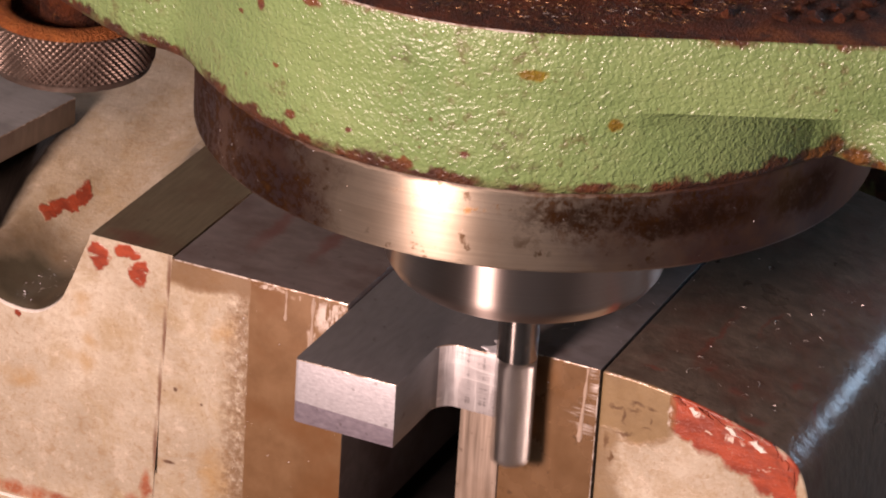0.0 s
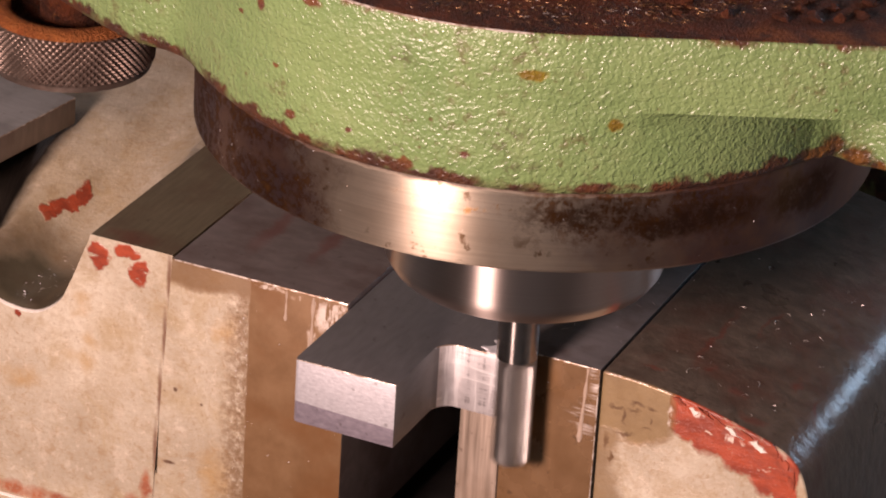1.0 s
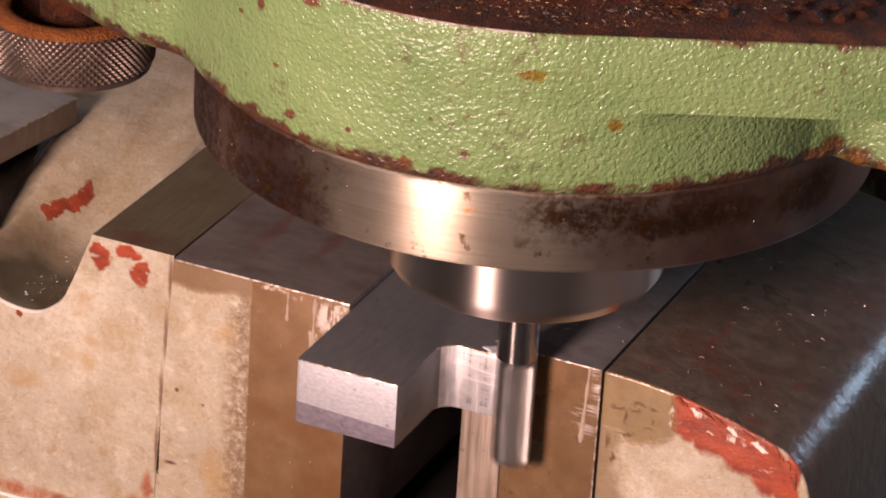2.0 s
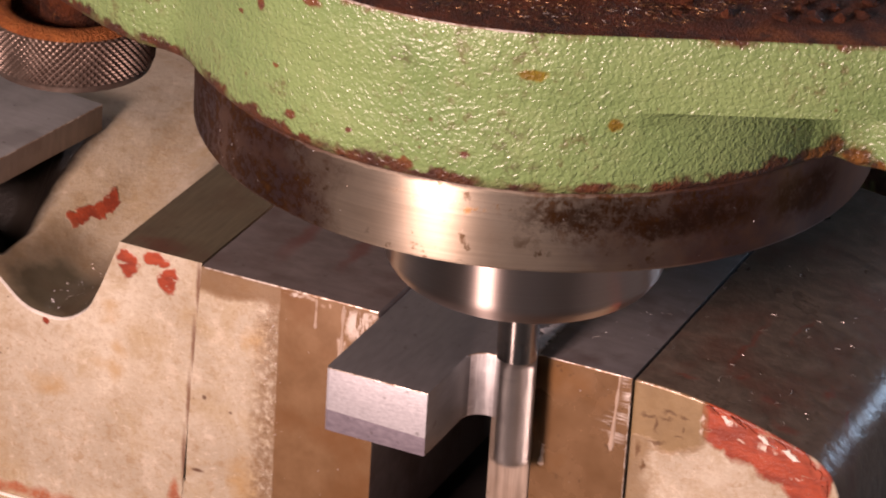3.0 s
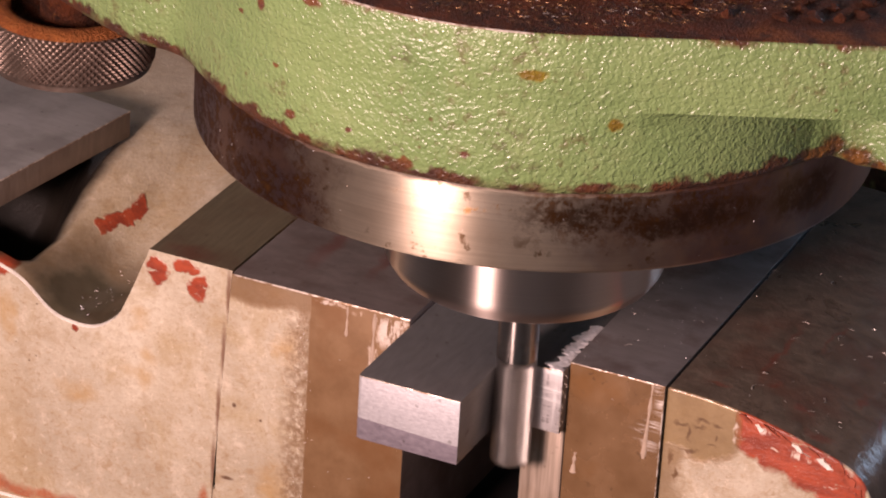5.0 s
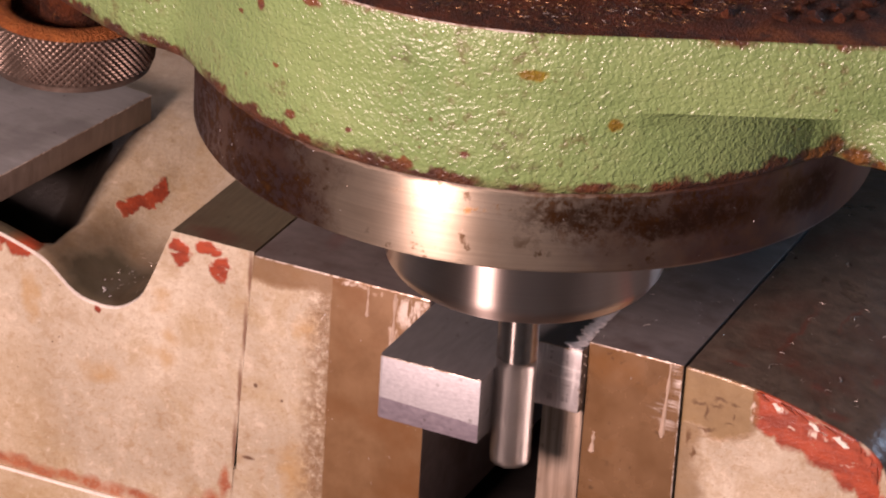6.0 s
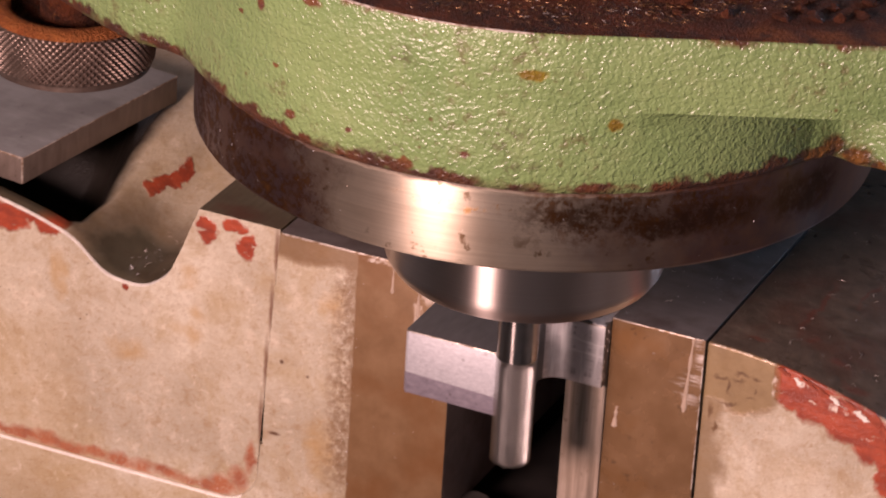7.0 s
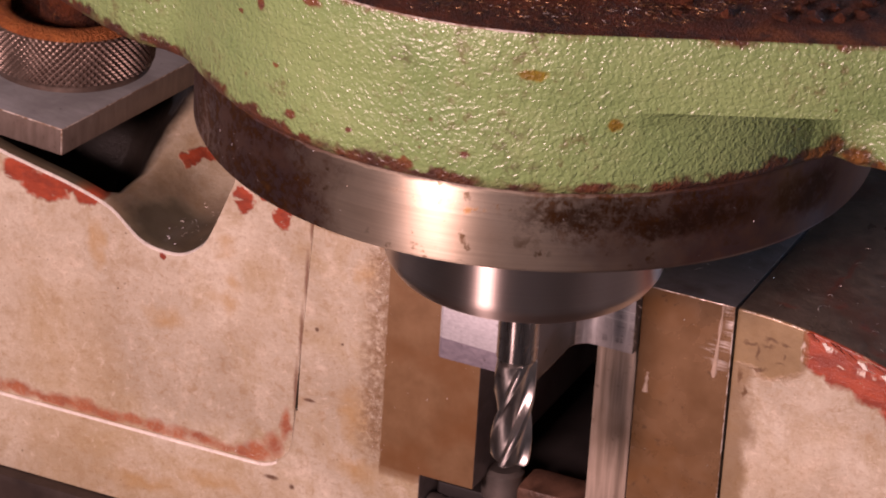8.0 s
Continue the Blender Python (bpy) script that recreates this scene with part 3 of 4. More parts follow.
# ---- the workshop ----
def room():
    x0, x1, y0, y1, z0, z1, t = -2.0, 2.2, -2.2, 2.0, -0.9, 1.7, 0.12
    tagged(link("floor", box(x0 - t, x1 + t, y0 - t, y1 + t, z0 - t, z0, 0), M_FLOOR), "grey concrete workshop floor", "floor", kind="structure")
    tagged(link("ceiling", box(x0 - t, x1 + t, y0 - t, y1 + t, z1, z1 + t, 0), M_WALL), "plain workshop ceiling", "ceiling", kind="structure")
    tagged(link("wall_west", box(x0 - t, x0, y0, y1, z0, z1, 0), M_WALL), "plain brown workshop wall", "wall", kind="structure")
    tagged(link("wall_east", box(x1, x1 + t, y0, y1, z0, z1, 0), M_WALL), "plain brown workshop wall", "wall", kind="structure")
    tagged(link("wall_south", box(x0 - t, x1 + t, y0 - t, y0, z0, z1, 0), M_WALL), "plain brown workshop wall", "wall", kind="structure")
    bm = box(x0 - t, 0.68, y1, y1 + t, z0, z1, 0)
    box(1.62, x1 + t, y1, y1 + t, z0, z1, 0, bm)
    box(0.68, 1.62, y1, y1 + t, z0, 0.53, 0, bm)
    box(0.68, 1.62, y1, y1 + t, 1.47, z1, 0, bm)
    tagged(link("wall_north", bm, M_WALL), "workshop wall with a small window opening", "wall", kind="structure")


# ---- the milling head ----
def casting_outline(r, half, back=0.30, n=36):
    """Plan of the head: a round nose with two flanks that spread backwards."""
    a = math.degrees(math.asin(0.4514))
    nose = arc(0, 0, r, -90 - a, -90 + a, n)
    d = (math.cos(radians(a)), math.sin(radians(a)))
    right = nose[-1]
    left = nose[0]
    flank = [(left[0] - d[0] * s + d[1] * flank_dip(s), left[1] + d[1] * s + d[0] * flank_dip(s)) for s in FLANK[1:]]
    return nose + [(right[0] + d[0] * half, right[1] + d[1] * half), (right[0] + d[0] * half, back), (left[0] - d[0] * half, back), *reversed(flank)]


def flank_dip(s):
    """Depth of the hollow where the left flank leaves the round nose: slow in, quick out."""
    return float(np.interp(s / 1.2, [0.0, 0.008, 0.016, 0.024, 0.032, 0.036, 0.041, 0.047, 0.053, 0.060], [0.0, 0.0004, 0.0014, 0.0034, 0.0059, 0.0065, 0.0052, 0.0020, 0.0004, 0.0]))


FLANK = [0.0096 * k for k in range(5)] + [0.0432, 0.0492, 0.0564, 0.0636, 0.0720, 0.10, 0.14, 0.20]


def head_parts():
    """The head's parts keep world coordinates, so that stains sit where they belong."""
    head = thing("milling_machine", "green hammer-painted milling machine with rust along its edges", "milling machine", base=(0, 0, 0))
    part("column", box(-0.07, 0.07, 0.26, 0.42, -0.0512, 0.42, 0.01), M_GREEN, head, "green column behind the vice")
    part("pedestal", box(-0.25, 0.25, -0.15, 0.45, -0.9, -0.0514, 0.01), M_DARKIRON, head, "dark iron pedestal")
    # upper body: round nose and spreading flanks, slight draft
    bm = bmesh.new()
    levels = [(0.2750, 0.0975), (0.2790, 0.0979), (0.2955, 0.1004), (0.2962, 0.1002), (0.29655, 0.0998), (0.2968, 0.0990)]
    rings = []
    for z, r in levels:
        rings.append([bm.verts.new((x, y, z)) for x, y in casting_outline(r, 0.20)])
    n = len(rings[0])
    for a, b in zip(rings, rings[1:]):
        for i in range(n):
            bm.faces.new((a[i], a[(i + 1) % n], b[(i + 1) % n], b[i]))
    bm.faces.new(rings[0])
    bm.faces.new(rings[-1])
    upper = part("casting", bm, [M_GREEN, M_CRUST, M_EDGE], head, "green hammered paint, oily rusty top", 50)
    paint_faces(upper, lambda c, nn: 1 if nn.z > 0.8 and c.z > 0.29 else 2 if nn.z > 0.5 and c.z > 0.2962 and -0.03 < c.x < 0.036 else 0)
    # lower skirt: round on the right, follows the flank on the left
    a = math.degrees(math.asin(0.4514))
    d = (math.cos(radians(a)), math.sin(radians(a)))
    bm = bmesh.new()
    rings = []
    for z, r, out in ((0.2505, 0.0945, 0), (0.2512, 0.0962, 0), (0.2530, 0.0970, 0), (0.2640, 0.0972, 0), (0.2690, 0.0973, 0), (0.2712, 0.0974, 0.0003), (0.2730, 0.0974, 0.0010), (0.2742, 0.0975, 0.0019), (0.2750, 0.0975, 0.0030)):
        front = arc(0, 0, r, -90 - a, 30, 60)
        lx, ly = front[0]
        # a cove under the overhang, as deep as the overhang allows
        coved = []
        for x, y in front:
            over = max(0.0, (r - (x * d[1] - y * d[0])) if x > r * d[1] else 0.0)
            k = min(out, over * 0.9)
            coved.append((x + d[1] * k, y - d[0] * k))
        front = coved
        flank = [(lx - d[0] * s + d[1] * flank_dip(s), ly + d[1] * s + d[0] * flank_dip(s)) for s in FLANK[1:]]
        line = [*reversed(flank), *front, (0.06, 0.10), (-0.10, 0.10)]
        rings.append([bm.verts.new((x, y, z)) for x, y in line])
    n = len(rings[0])
    for p, q in zip(rings, rings[1:]):
        for i in range(n):
            bm.faces.new((p[i], p[(i + 1) % n], q[(i + 1) % n], q[i]))
    bm.faces.new(rings[0])
    bm.faces.new(rings[-1])
    part("skirt", bm, M_GREEN, head, "green hammered paint with a rusted lower edge", 50)
    # lug at the side of the skirt
    plan = smooth_line([(0.0900, -0.0350), (0.0925, -0.0315), (0.0945, -0.0285), (0.0968, -0.0262), (0.1020, -0.0235), (0.1085, -0.0228), (0.1250, -0.0235), (0.1500, -0.0260)], 4)
    bm, rings = bmesh.new(), []
    for z, inset in ((0.2474, 0.0030), (0.2477, 0.0012), (0.2487, 0.0003), (0.2505, 0.0), (0.2752, 0.0)):
        rings.append([bm.verts.new((x, y + inset, z + max(0.0, 0.2752 - z) * 0.11 * min(1.0, max(0.0, (0.1010 - x) / 0.006)))) for x, y in [*plan, (0.1500, 0.010), (0.0960, 0.010)]])
    for p, q in zip(rings, rings[1:]):
        for i in range(len(p)):
            k = (i + 1) % len(p)
            bm.faces.new((p[i], p[k], q[k], q[i]))
    bm.faces.new(rings[0])
    bm.faces.new(rings[-1])
    part("lug", bm, M_GREEN, head, "green lug with amber oil stains", 50)
    # raised boss on the rusty top
    part("top_boss", lathe([(0.076, 0.2966), (0.0755, 0.2990), (0.074, 0.3010), (0.0, 0.3012)], 96, cap_top=False), M_CRUST, head, "oily rusted boss")
    # quill collar
    part("collar", lathe([(0.060, 0.2283), (0.0925, 0.2272), (0.0938, 0.2276), (0.0946, 0.2288), (0.0947, 0.2508)], 160), M_RING, head, "ground steel collar with rust and heat stains", 60)
    return head


def spindle_nose():
    prof = [(0.0075, 0.1852), (0.0085, 0.1840), (0.0358, 0.1828), (0.0368, 0.1830), (0.0376, 0.1837), (0.0393, 0.1862), (0.0397, 0.1872), (0.0398, 0.1886), (0.0398, 0.2290)]
    ob = thing("spindle_nose", "polished steel spindle nose below the green head", "spindle", base=(0, 0, 0.1836))
    part("nose_ring", lathe([(r, z - 0.1836) for r, z in prof], 128), M_NOSE, ob, "", 40)
    part("collet", lathe([(0.0061, 0.0022), (0.0064, -0.0010), (0.0074, -0.0010), (0.0076, 0.0022)], 64, False, False), M_TOOL, ob, "steel collet mouth")
    return ob


def end_mill():
    """A four-flute right-hand end mill: twisted, fluted section, smooth shank."""
    bm = bmesh.new()
    seg, rings = 96, []
    length, flute_end, run = 0.068, 0.0345, 0.0022
    steps = 90
    for k in range(steps + 1):
        z = flute_end * k / steps + (0 if k < steps else 0)
        twist = z * math.tan(radians(24.5)) / 0.006
        ease = min(1.0, max(0.0, (flute_end - z) / run))
        ring = []
        for i in range(seg):
            a = 2 * math.pi * i / seg
            u = -a * 4 / (2 * math.pi) % 1.0
            # land, then a sharp drop into the gullet that rises slowly to the next tooth
            if u < 0.16:
                r = 1.0
            elif u < 0.34:
                r = 1.0 - 0.38 * math.sin((u - 0.16) / 0.18 * math.pi / 2)
            else:
                r = 0.62 + 0.32 * ((u - 0.34) / 0.63) ** 1.3 if u < 0.97 else 0.94 + 0.06 * (u - 0.97) / 0.03
            r = 1.0 - (1.0 - r) * ease
            tip = 1.0 if z > 0.0018 else 0.84 + 0.16 * (1 - (1 - z / 0.0018) ** 2) ** 0.5
            r *= 0.006 * tip
            ring.append(bm.verts.new((r * math.cos(a + twist), r * math.sin(a + twist), z)))
        rings.append(ring)
    for p, q in zip(rings, rings[1:]):
        for i in range(seg):
            bm.faces.new((p[i], p[(i + 1) % seg], q[(i + 1) % seg], q[i]))
    c = bm.verts.new((0, 0, 0.0012))
    for i in range(seg):
        bm.faces.new((c, rings[0][(i + 1) % seg], rings[0][i]))
    bm.faces.new(rings[-1])
    ob = thing("end_mill", "four-flute steel end mill held in the spindle", "end mill", base=(0, 0, 0.119))
    part("fluted_body", bm, M_TOOL, ob, "twisted cutting flutes", 30)
    part("shank", lathe([(0.00598, flute_end + 0.0001), (0.00598, length)], 64), M_SHANK, ob, "smooth round shank")
    return ob


def knurled_knob():
    knob = thing("knurled_knob", "dark knurled steel knob with a rusty orange rim", "knob", base=(-0.1395, -0.0140, 0.2188))
    seg, rows, r0, h = 432, 44, 0.0247, 0.0160
    bm = bmesh.new()
    rings = []
    for k in range(rows + 1):
        z = h * k / rows
        ring = []
        for i in range(seg):
            a = 2 * math.pi * i / seg
            u, v = a * 72 / (2 * math.pi), z / 0.0022
            p, q = (u + v) % 1.0, (u - v) % 1.0
            bump = (math.sin(math.pi * p) * math.sin(math.pi * q)) ** 1.3
            end = min(1.0, (z - 0.0016) / 0.0008, (h - z) / 0.0008)
            r = r0 - 0.0011 + 0.0011 * bump * max(0.0, end) - (0.0002 if end < 0.5 else 0)
            ring.append(bm.verts.new((r * math.cos(a), r * math.sin(a), z)))
        rings.append(ring)
    for a, b in zip(rings, rings[1:]):
        for i in range(seg):
            bm.faces.new((a[i], a[(i + 1) % seg], b[(i + 1) % seg], b[i]))
    bm.faces.new(rings[0])
    grip = part("knurled_grip", bm, M_KNURL, knob, "", 20)
    part("rim", lathe([(0.0238, 0.0157), (0.0233, 0.0168), (0.0224, 0.0175), (0.0205, 0.0180), (0.0184, 0.0179), (0.0172, 0.0170)], 96, False, False), M_ORANGE, grip, "orange rusted rim")
    part("top_recess", lathe([(0.0173, 0.0170), (0.0165, 0.0142), (0.0110, 0.0132), (0.0090, 0.0137), (0.0088, 0.0352), (0.0, 0.0352)], 72, False, False), M_CRUST, knob, "dark rusty recess and stem")
    return knob


# ---- the vice: local coordinates are the place's own at the clip's start ----
def left_top_profile():
    pts = [(-0.146, 0.1500), (-0.1475, 0.1465), (-0.1500, 0.1400), (-0.1532, 0.1320), (-0.1570, 0.1245), (-0.1640, 0.1192), (-0.1720, 0.1184), (-0.1800, 0.1205),
           (-0.1900, 0.1285), (-0.2000, 0.1322), (-0.2100, 0.1348), (-0.2280, 0.1385), (-0.2500, 0.1436), (-0.3000, 0.1440)]
    return smooth_line(pts, 4)


def hollow(x):
    """How far the casting dips behind its front lip, under the plate."""
    return float(np.interp(x, [-0.2480, -0.2440, -0.2140, -0.2080, -0.2030, -0.1980, -0.1930, -0.1880], [0.0, 0.060, 0.060, 0.042, 0.020, 0.007, 0.0018, 0.0]))


def loft(sections):
    """Join equal outlines (x, z) that stand at rising y."""
    bm = bmesh.new()
    rings = [[bm.verts.new((x, y, z)) for x, z in line] for y, line in sections]
    n = len(rings[0])
    for a, b in zip(rings, rings[1:]):
        for i in range(n):
            bm.faces.new((a[i], a[(i + 1) % n], b[(i + 1) % n], b[i]))
    bm.faces.new(rings[0])
    bm.faces.new(rings[-1])
    return bm


def drip(x, z0, z1, w, lean):
    """A run of dried oil down a front face: thin above, a bead below."""
    bm = bmesh.new()
    rings, n = [], 14
    for k in range(n + 1):
        u = k / n
        z = z1 + (z0 - z1) * u
        half = w * (0.40 + 0.25 * math.sin(u * 17 + x * 900) * (1 - u) + 0.75 * u ** 5) * (1.0 if k < n else 0.35)
        cx = x + lean * (1 - u)
        rings.append([bm.verts.new((cx + half * math.cos(a), 0.01040 - 0.55 * half * math.sin(a), z)) for a in [math.pi * i / 8 for i in range(9)]])
    for a, b in zip(rings, rings[1:]):
        for i in range(8):
            bm.faces.new((a[i], a[i + 1], b[i + 1], b[i]))
    bm.faces.new(rings[0])
    bm.faces.new(rings[-1])
    return bm


def machine_vice():
    vice = thing("machine_vice", "worn cream-painted machine vice with chipped red primer and oily jaws", "machine vice")
    # fixed casting with scooped channel and sunken front panel
    top = left_top_profile()
    low = [(x, z - hollow(x)) for x, z in top]
    rear = [(x, float(np.interp(x, [-0.300, -0.250, -0.206, -0.196, -0.188, -0.180], [0.1438, 0.1438, 0.1434, 0.1392, 0.1300, z]))) if x < -0.180 else (x, z) for x, z in top]
    mid = [(x, 0.55 * a + 0.45 * b) for (x, a), (_, b) in zip(low, rear)]
    ring = [(-0.2996, 0.0244), (-0.1250, 0.0244), (-0.1180, 0.1500)]
    lip = [(x, z - 0.0007) if x < -0.1465 else (x, z) for x, z in top]

    def raised(line, up):
        return ring + [(x, max(z, min(0.1436, z + up))) for x, z in line]

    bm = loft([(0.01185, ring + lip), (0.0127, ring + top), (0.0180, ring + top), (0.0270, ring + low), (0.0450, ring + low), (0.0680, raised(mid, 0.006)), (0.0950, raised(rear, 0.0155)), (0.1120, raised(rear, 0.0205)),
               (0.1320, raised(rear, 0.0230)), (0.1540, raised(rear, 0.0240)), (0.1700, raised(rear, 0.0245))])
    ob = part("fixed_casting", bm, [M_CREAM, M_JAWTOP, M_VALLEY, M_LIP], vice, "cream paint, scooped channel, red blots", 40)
    # slot 3: highlight along the channel's front lip, put into the colour
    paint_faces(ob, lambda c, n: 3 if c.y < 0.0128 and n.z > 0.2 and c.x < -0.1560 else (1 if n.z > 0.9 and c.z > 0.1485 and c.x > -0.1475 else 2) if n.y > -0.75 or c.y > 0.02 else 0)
    # jaw block and the raised border below the panel, one casting: painted to a ragged line, then bare
    block = [(-0.3000, 0.0240), (-0.0770, 0.0240), (-0.0770, 0.0640), (-0.0586, 0.0640), (-0.0586, 0.1500), (-0.1175, 0.1500), (-0.1189, 0.1250), (-0.1203, 0.1000), (-0.1218, 0.0750), *arc(-0.1347, 0.0645, 0.0122, 0, -90, 10), (-0.3000, 0.0512)]
    bm = prism(block, 0.01035, 0.1698)
    round_edges = [e for e in bm.edges if all(v.co.y < 0.011 and v.co.x < -0.1205 and v.co.z > 0.030 for v in e.verts) and e.calc_length() > 0.0001 and not all(v.co.x < -0.2999 for v in e.verts)]
    keen = [e for e in bm.edges if e not in round_edges and e.calc_face_angle(0) > 0.6]
    bmesh.ops.bevel(bm, geom=round_edges, offset=0.0013, segments=4, profile=0.5, affect="EDGES", clamp_overlap=False)
    keen = [e for e in keen if e.is_valid]
    bmesh.ops.bevel(bm, geom=keen, offset=0.0006, segments=2, profile=0.5, affect="EDGES", clamp_overlap=True)
    ob = fixed = part("fixed_jaw", bm, [M_BLOCK, M_BLOCKTOP, M_EDGE, M_LIP], vice, "half-painted jaw block with dark ground top", 40)
    # slot 3: the border's bright highlight line, put into the colour
    paint_faces(ob, lambda c, n: 1 if n.z > 0.9 and c.z > 0.14 or n.x > 0.9 else 2 if n.z > 0.25 and n.y < -0.25 and c.z > 0.14 else 3 if n.z > 0.30 and n.y < -0.2 and c.z < 0.056 and c.x < -0.128 else 0)
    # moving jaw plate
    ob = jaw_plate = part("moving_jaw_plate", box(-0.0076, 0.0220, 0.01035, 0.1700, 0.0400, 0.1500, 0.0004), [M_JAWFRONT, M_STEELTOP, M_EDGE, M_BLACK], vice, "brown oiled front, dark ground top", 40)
    # the right side's shadow line is painted with slot 3
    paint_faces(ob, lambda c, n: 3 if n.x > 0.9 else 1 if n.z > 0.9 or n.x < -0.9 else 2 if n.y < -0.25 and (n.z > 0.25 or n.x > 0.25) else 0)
    for x, z0, z1, w, lean in ((0.0170, 0.1250, 0.1495, 0.0011, 0.0012), (-0.0043, 0.1140, 0.1212, 0.0012, 0.0004), (-0.0705, 0.1230, 0.1490, 0.0012, 0.0006), (-0.0790, 0.1390, 0.1496, 0.0007, 0.0002)):
        part("oil_drip", drip(x, z0, z1, w, lean), M_DRIP, fixed if x < -0.05 else jaw_plate, "glossy dried oil drip")
    # moving casting, rounded shoulder
    shoulder = smooth_line([(0.0223, 0.1494), (0.0330, 0.1490), (0.0440, 0.1478), (0.0540, 0.1460), (0.0630, 0.1437), (0.0740, 0.1405), (0.0800, 0.1378), (0.0840, 0.1338), (0.0866, 0.1280), (0.0886, 0.1200), (0.0915, 0.1040), (0.0960, 0.0800)], 4)
    outline = [(0.0960, 0.0240), (0.0223, 0.0240), *shoulder]
    ob = moving = part("moving_casting", prism(outline, 0.0113, 0.1700, "y", 0.0007, None, 3), [M_RIGHT, M_OILTOP, M_EDGE], vice, "cream front, black oily shoulder", 40)
    paint_faces(ob, lambda c, n: 2 if 0.3 < n.z < 0.9 and n.y < -0.3 and c.x < 0.043 else 0 if n.y < -0.25 else 1)
    # curled flakes of paint standing along the chipped edge
    rnd = random.Random(9)
    for x, dz, w, h, pale in ((0.0468, 0.0012, 0.0024, 0.0011, 0), (0.0512, 0.0024, 0.0017, 0.0015, 1), (0.0545, 0.0014, 0.0030, 0.0013, 0), (0.0590, 0.0022, 0.0034, 0.0016, 0), (0.0632, 0.0028, 0.0036, 0.0010, 1), (0.0676, 0.0016, 0.0028, 0.0012, 0), (0.0715, 0.0030, 0.0026, 0.0014, 1), (0.0752, 0.0022, 0.0022, 0.0022, 0), (0.0790, 0.0038, 0.0020, 0.0030, 0), (0.0822, 0.0060, 0.0016, 0.0034, 0)):
        zc = float(np.interp(x, [p[0] for p in shoulder], [p[1] for p in shoulder])) - dz
        rim = [(x + w * rnd.uniform(0.35, 1.15) * math.cos(q), zc - 0.35 * w * math.cos(q) + h * rnd.uniform(0.35, 1.2) * math.sin(q)) for q in [2 * math.pi * (i + rnd.uniform(-0.3, 0.3)) / 11 for i in range(11)]]
        bm = prism(rim, 0.0109 - rnd.uniform(0, 0.0003), 0.01138)
        part("paint_flake", bm, M_LIP if pale else M_REDCHIP, moving, "curled pale paint flake" if pale else "curled red primer flake")
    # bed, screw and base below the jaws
    # the bed's black is the gap's shade put into its colour
    part("bed", box(-0.0768, 0.0226, 0.0240, 0.1690, 0.0241, 0.0555, 0.001), M_BLACK, vice, "slideway coloured black for the shade between the jaws")
    bm = bmesh.new()
    seg, rings = 40, []
    for k in range(9):
        x = -0.0766 + k * 0.0045
        rings.append([bm.verts.new((x, 0.0180 + (0.0095 - 0.0008 * (k % 2)) * math.cos(2 * math.pi * i / seg), 0.0440 + (0.0095 - 0.0008 * (k % 2)) * math.sin(2 * math.pi * i / seg))) for i in range(seg)])
    for a, b in zip(rings, rings[1:]):
        for i in range(seg):
            bm.faces.new((a[i], a[(i + 1) % seg], b[(i + 1) % seg], b[i]))
    bm.faces.new(rings[0])
    bm.faces.new(rings[-1])
    part("screw", bm, M_SCREW, vice, "greasy grey screw")
    part("nut_block", box(-0.0475, -0.0214, 0.0185, 0.0340, 0.0556, 0.0648, 0.002), M_BED, vice, "brown rusty block between the jaws")
    part("pin", lathe([(0.0066, 0.0556), (0.0070, 0.0600), (0.0068, 0.0648), (0.0055, 0.0660)], 40, at=(-0.0550, 0.0265)), M_SCREW, vice, "greasy grey pin")
    part("base", box(-0.2990, 0.0950, 0.0060, 0.1720, 0.0, 0.0238, 0.003), M_DARKIRON, vice, "dark iron base flange")
    return vice


def burr_threads():
    """Hair-thin curls hanging on the cut edge of the workpiece."""
    rnd = random.Random(31)
    bm = bmesh.new()
    for _ in range(12):
        x, y, z = -0.0078 + rnd.uniform(-0.0006, 0.0006), 0.0056, rnd.uniform(0.1300, 0.1480)
        a, curl, prev = rnd.uniform(-0.6, 0.8), rnd.uniform(0.5, 1.4), None
        for k in range(7):
            cur = [bm.verts.new((x + 0.00007 * math.cos(q), y - 0.00004 * k, z + 0.00007 * math.sin(q))) for q in (0.5, 2.6, 4.7)]
            if prev:
                for i in range(3):
                    bm.faces.new((prev[i], prev[(i + 1) % 3], cur[(i + 1) % 3], cur[i]))
            prev = cur
            x, z, a = x + 0.00026 * math.cos(a), z - 0.00026 * math.sin(a), a + curl / 3
    return bm


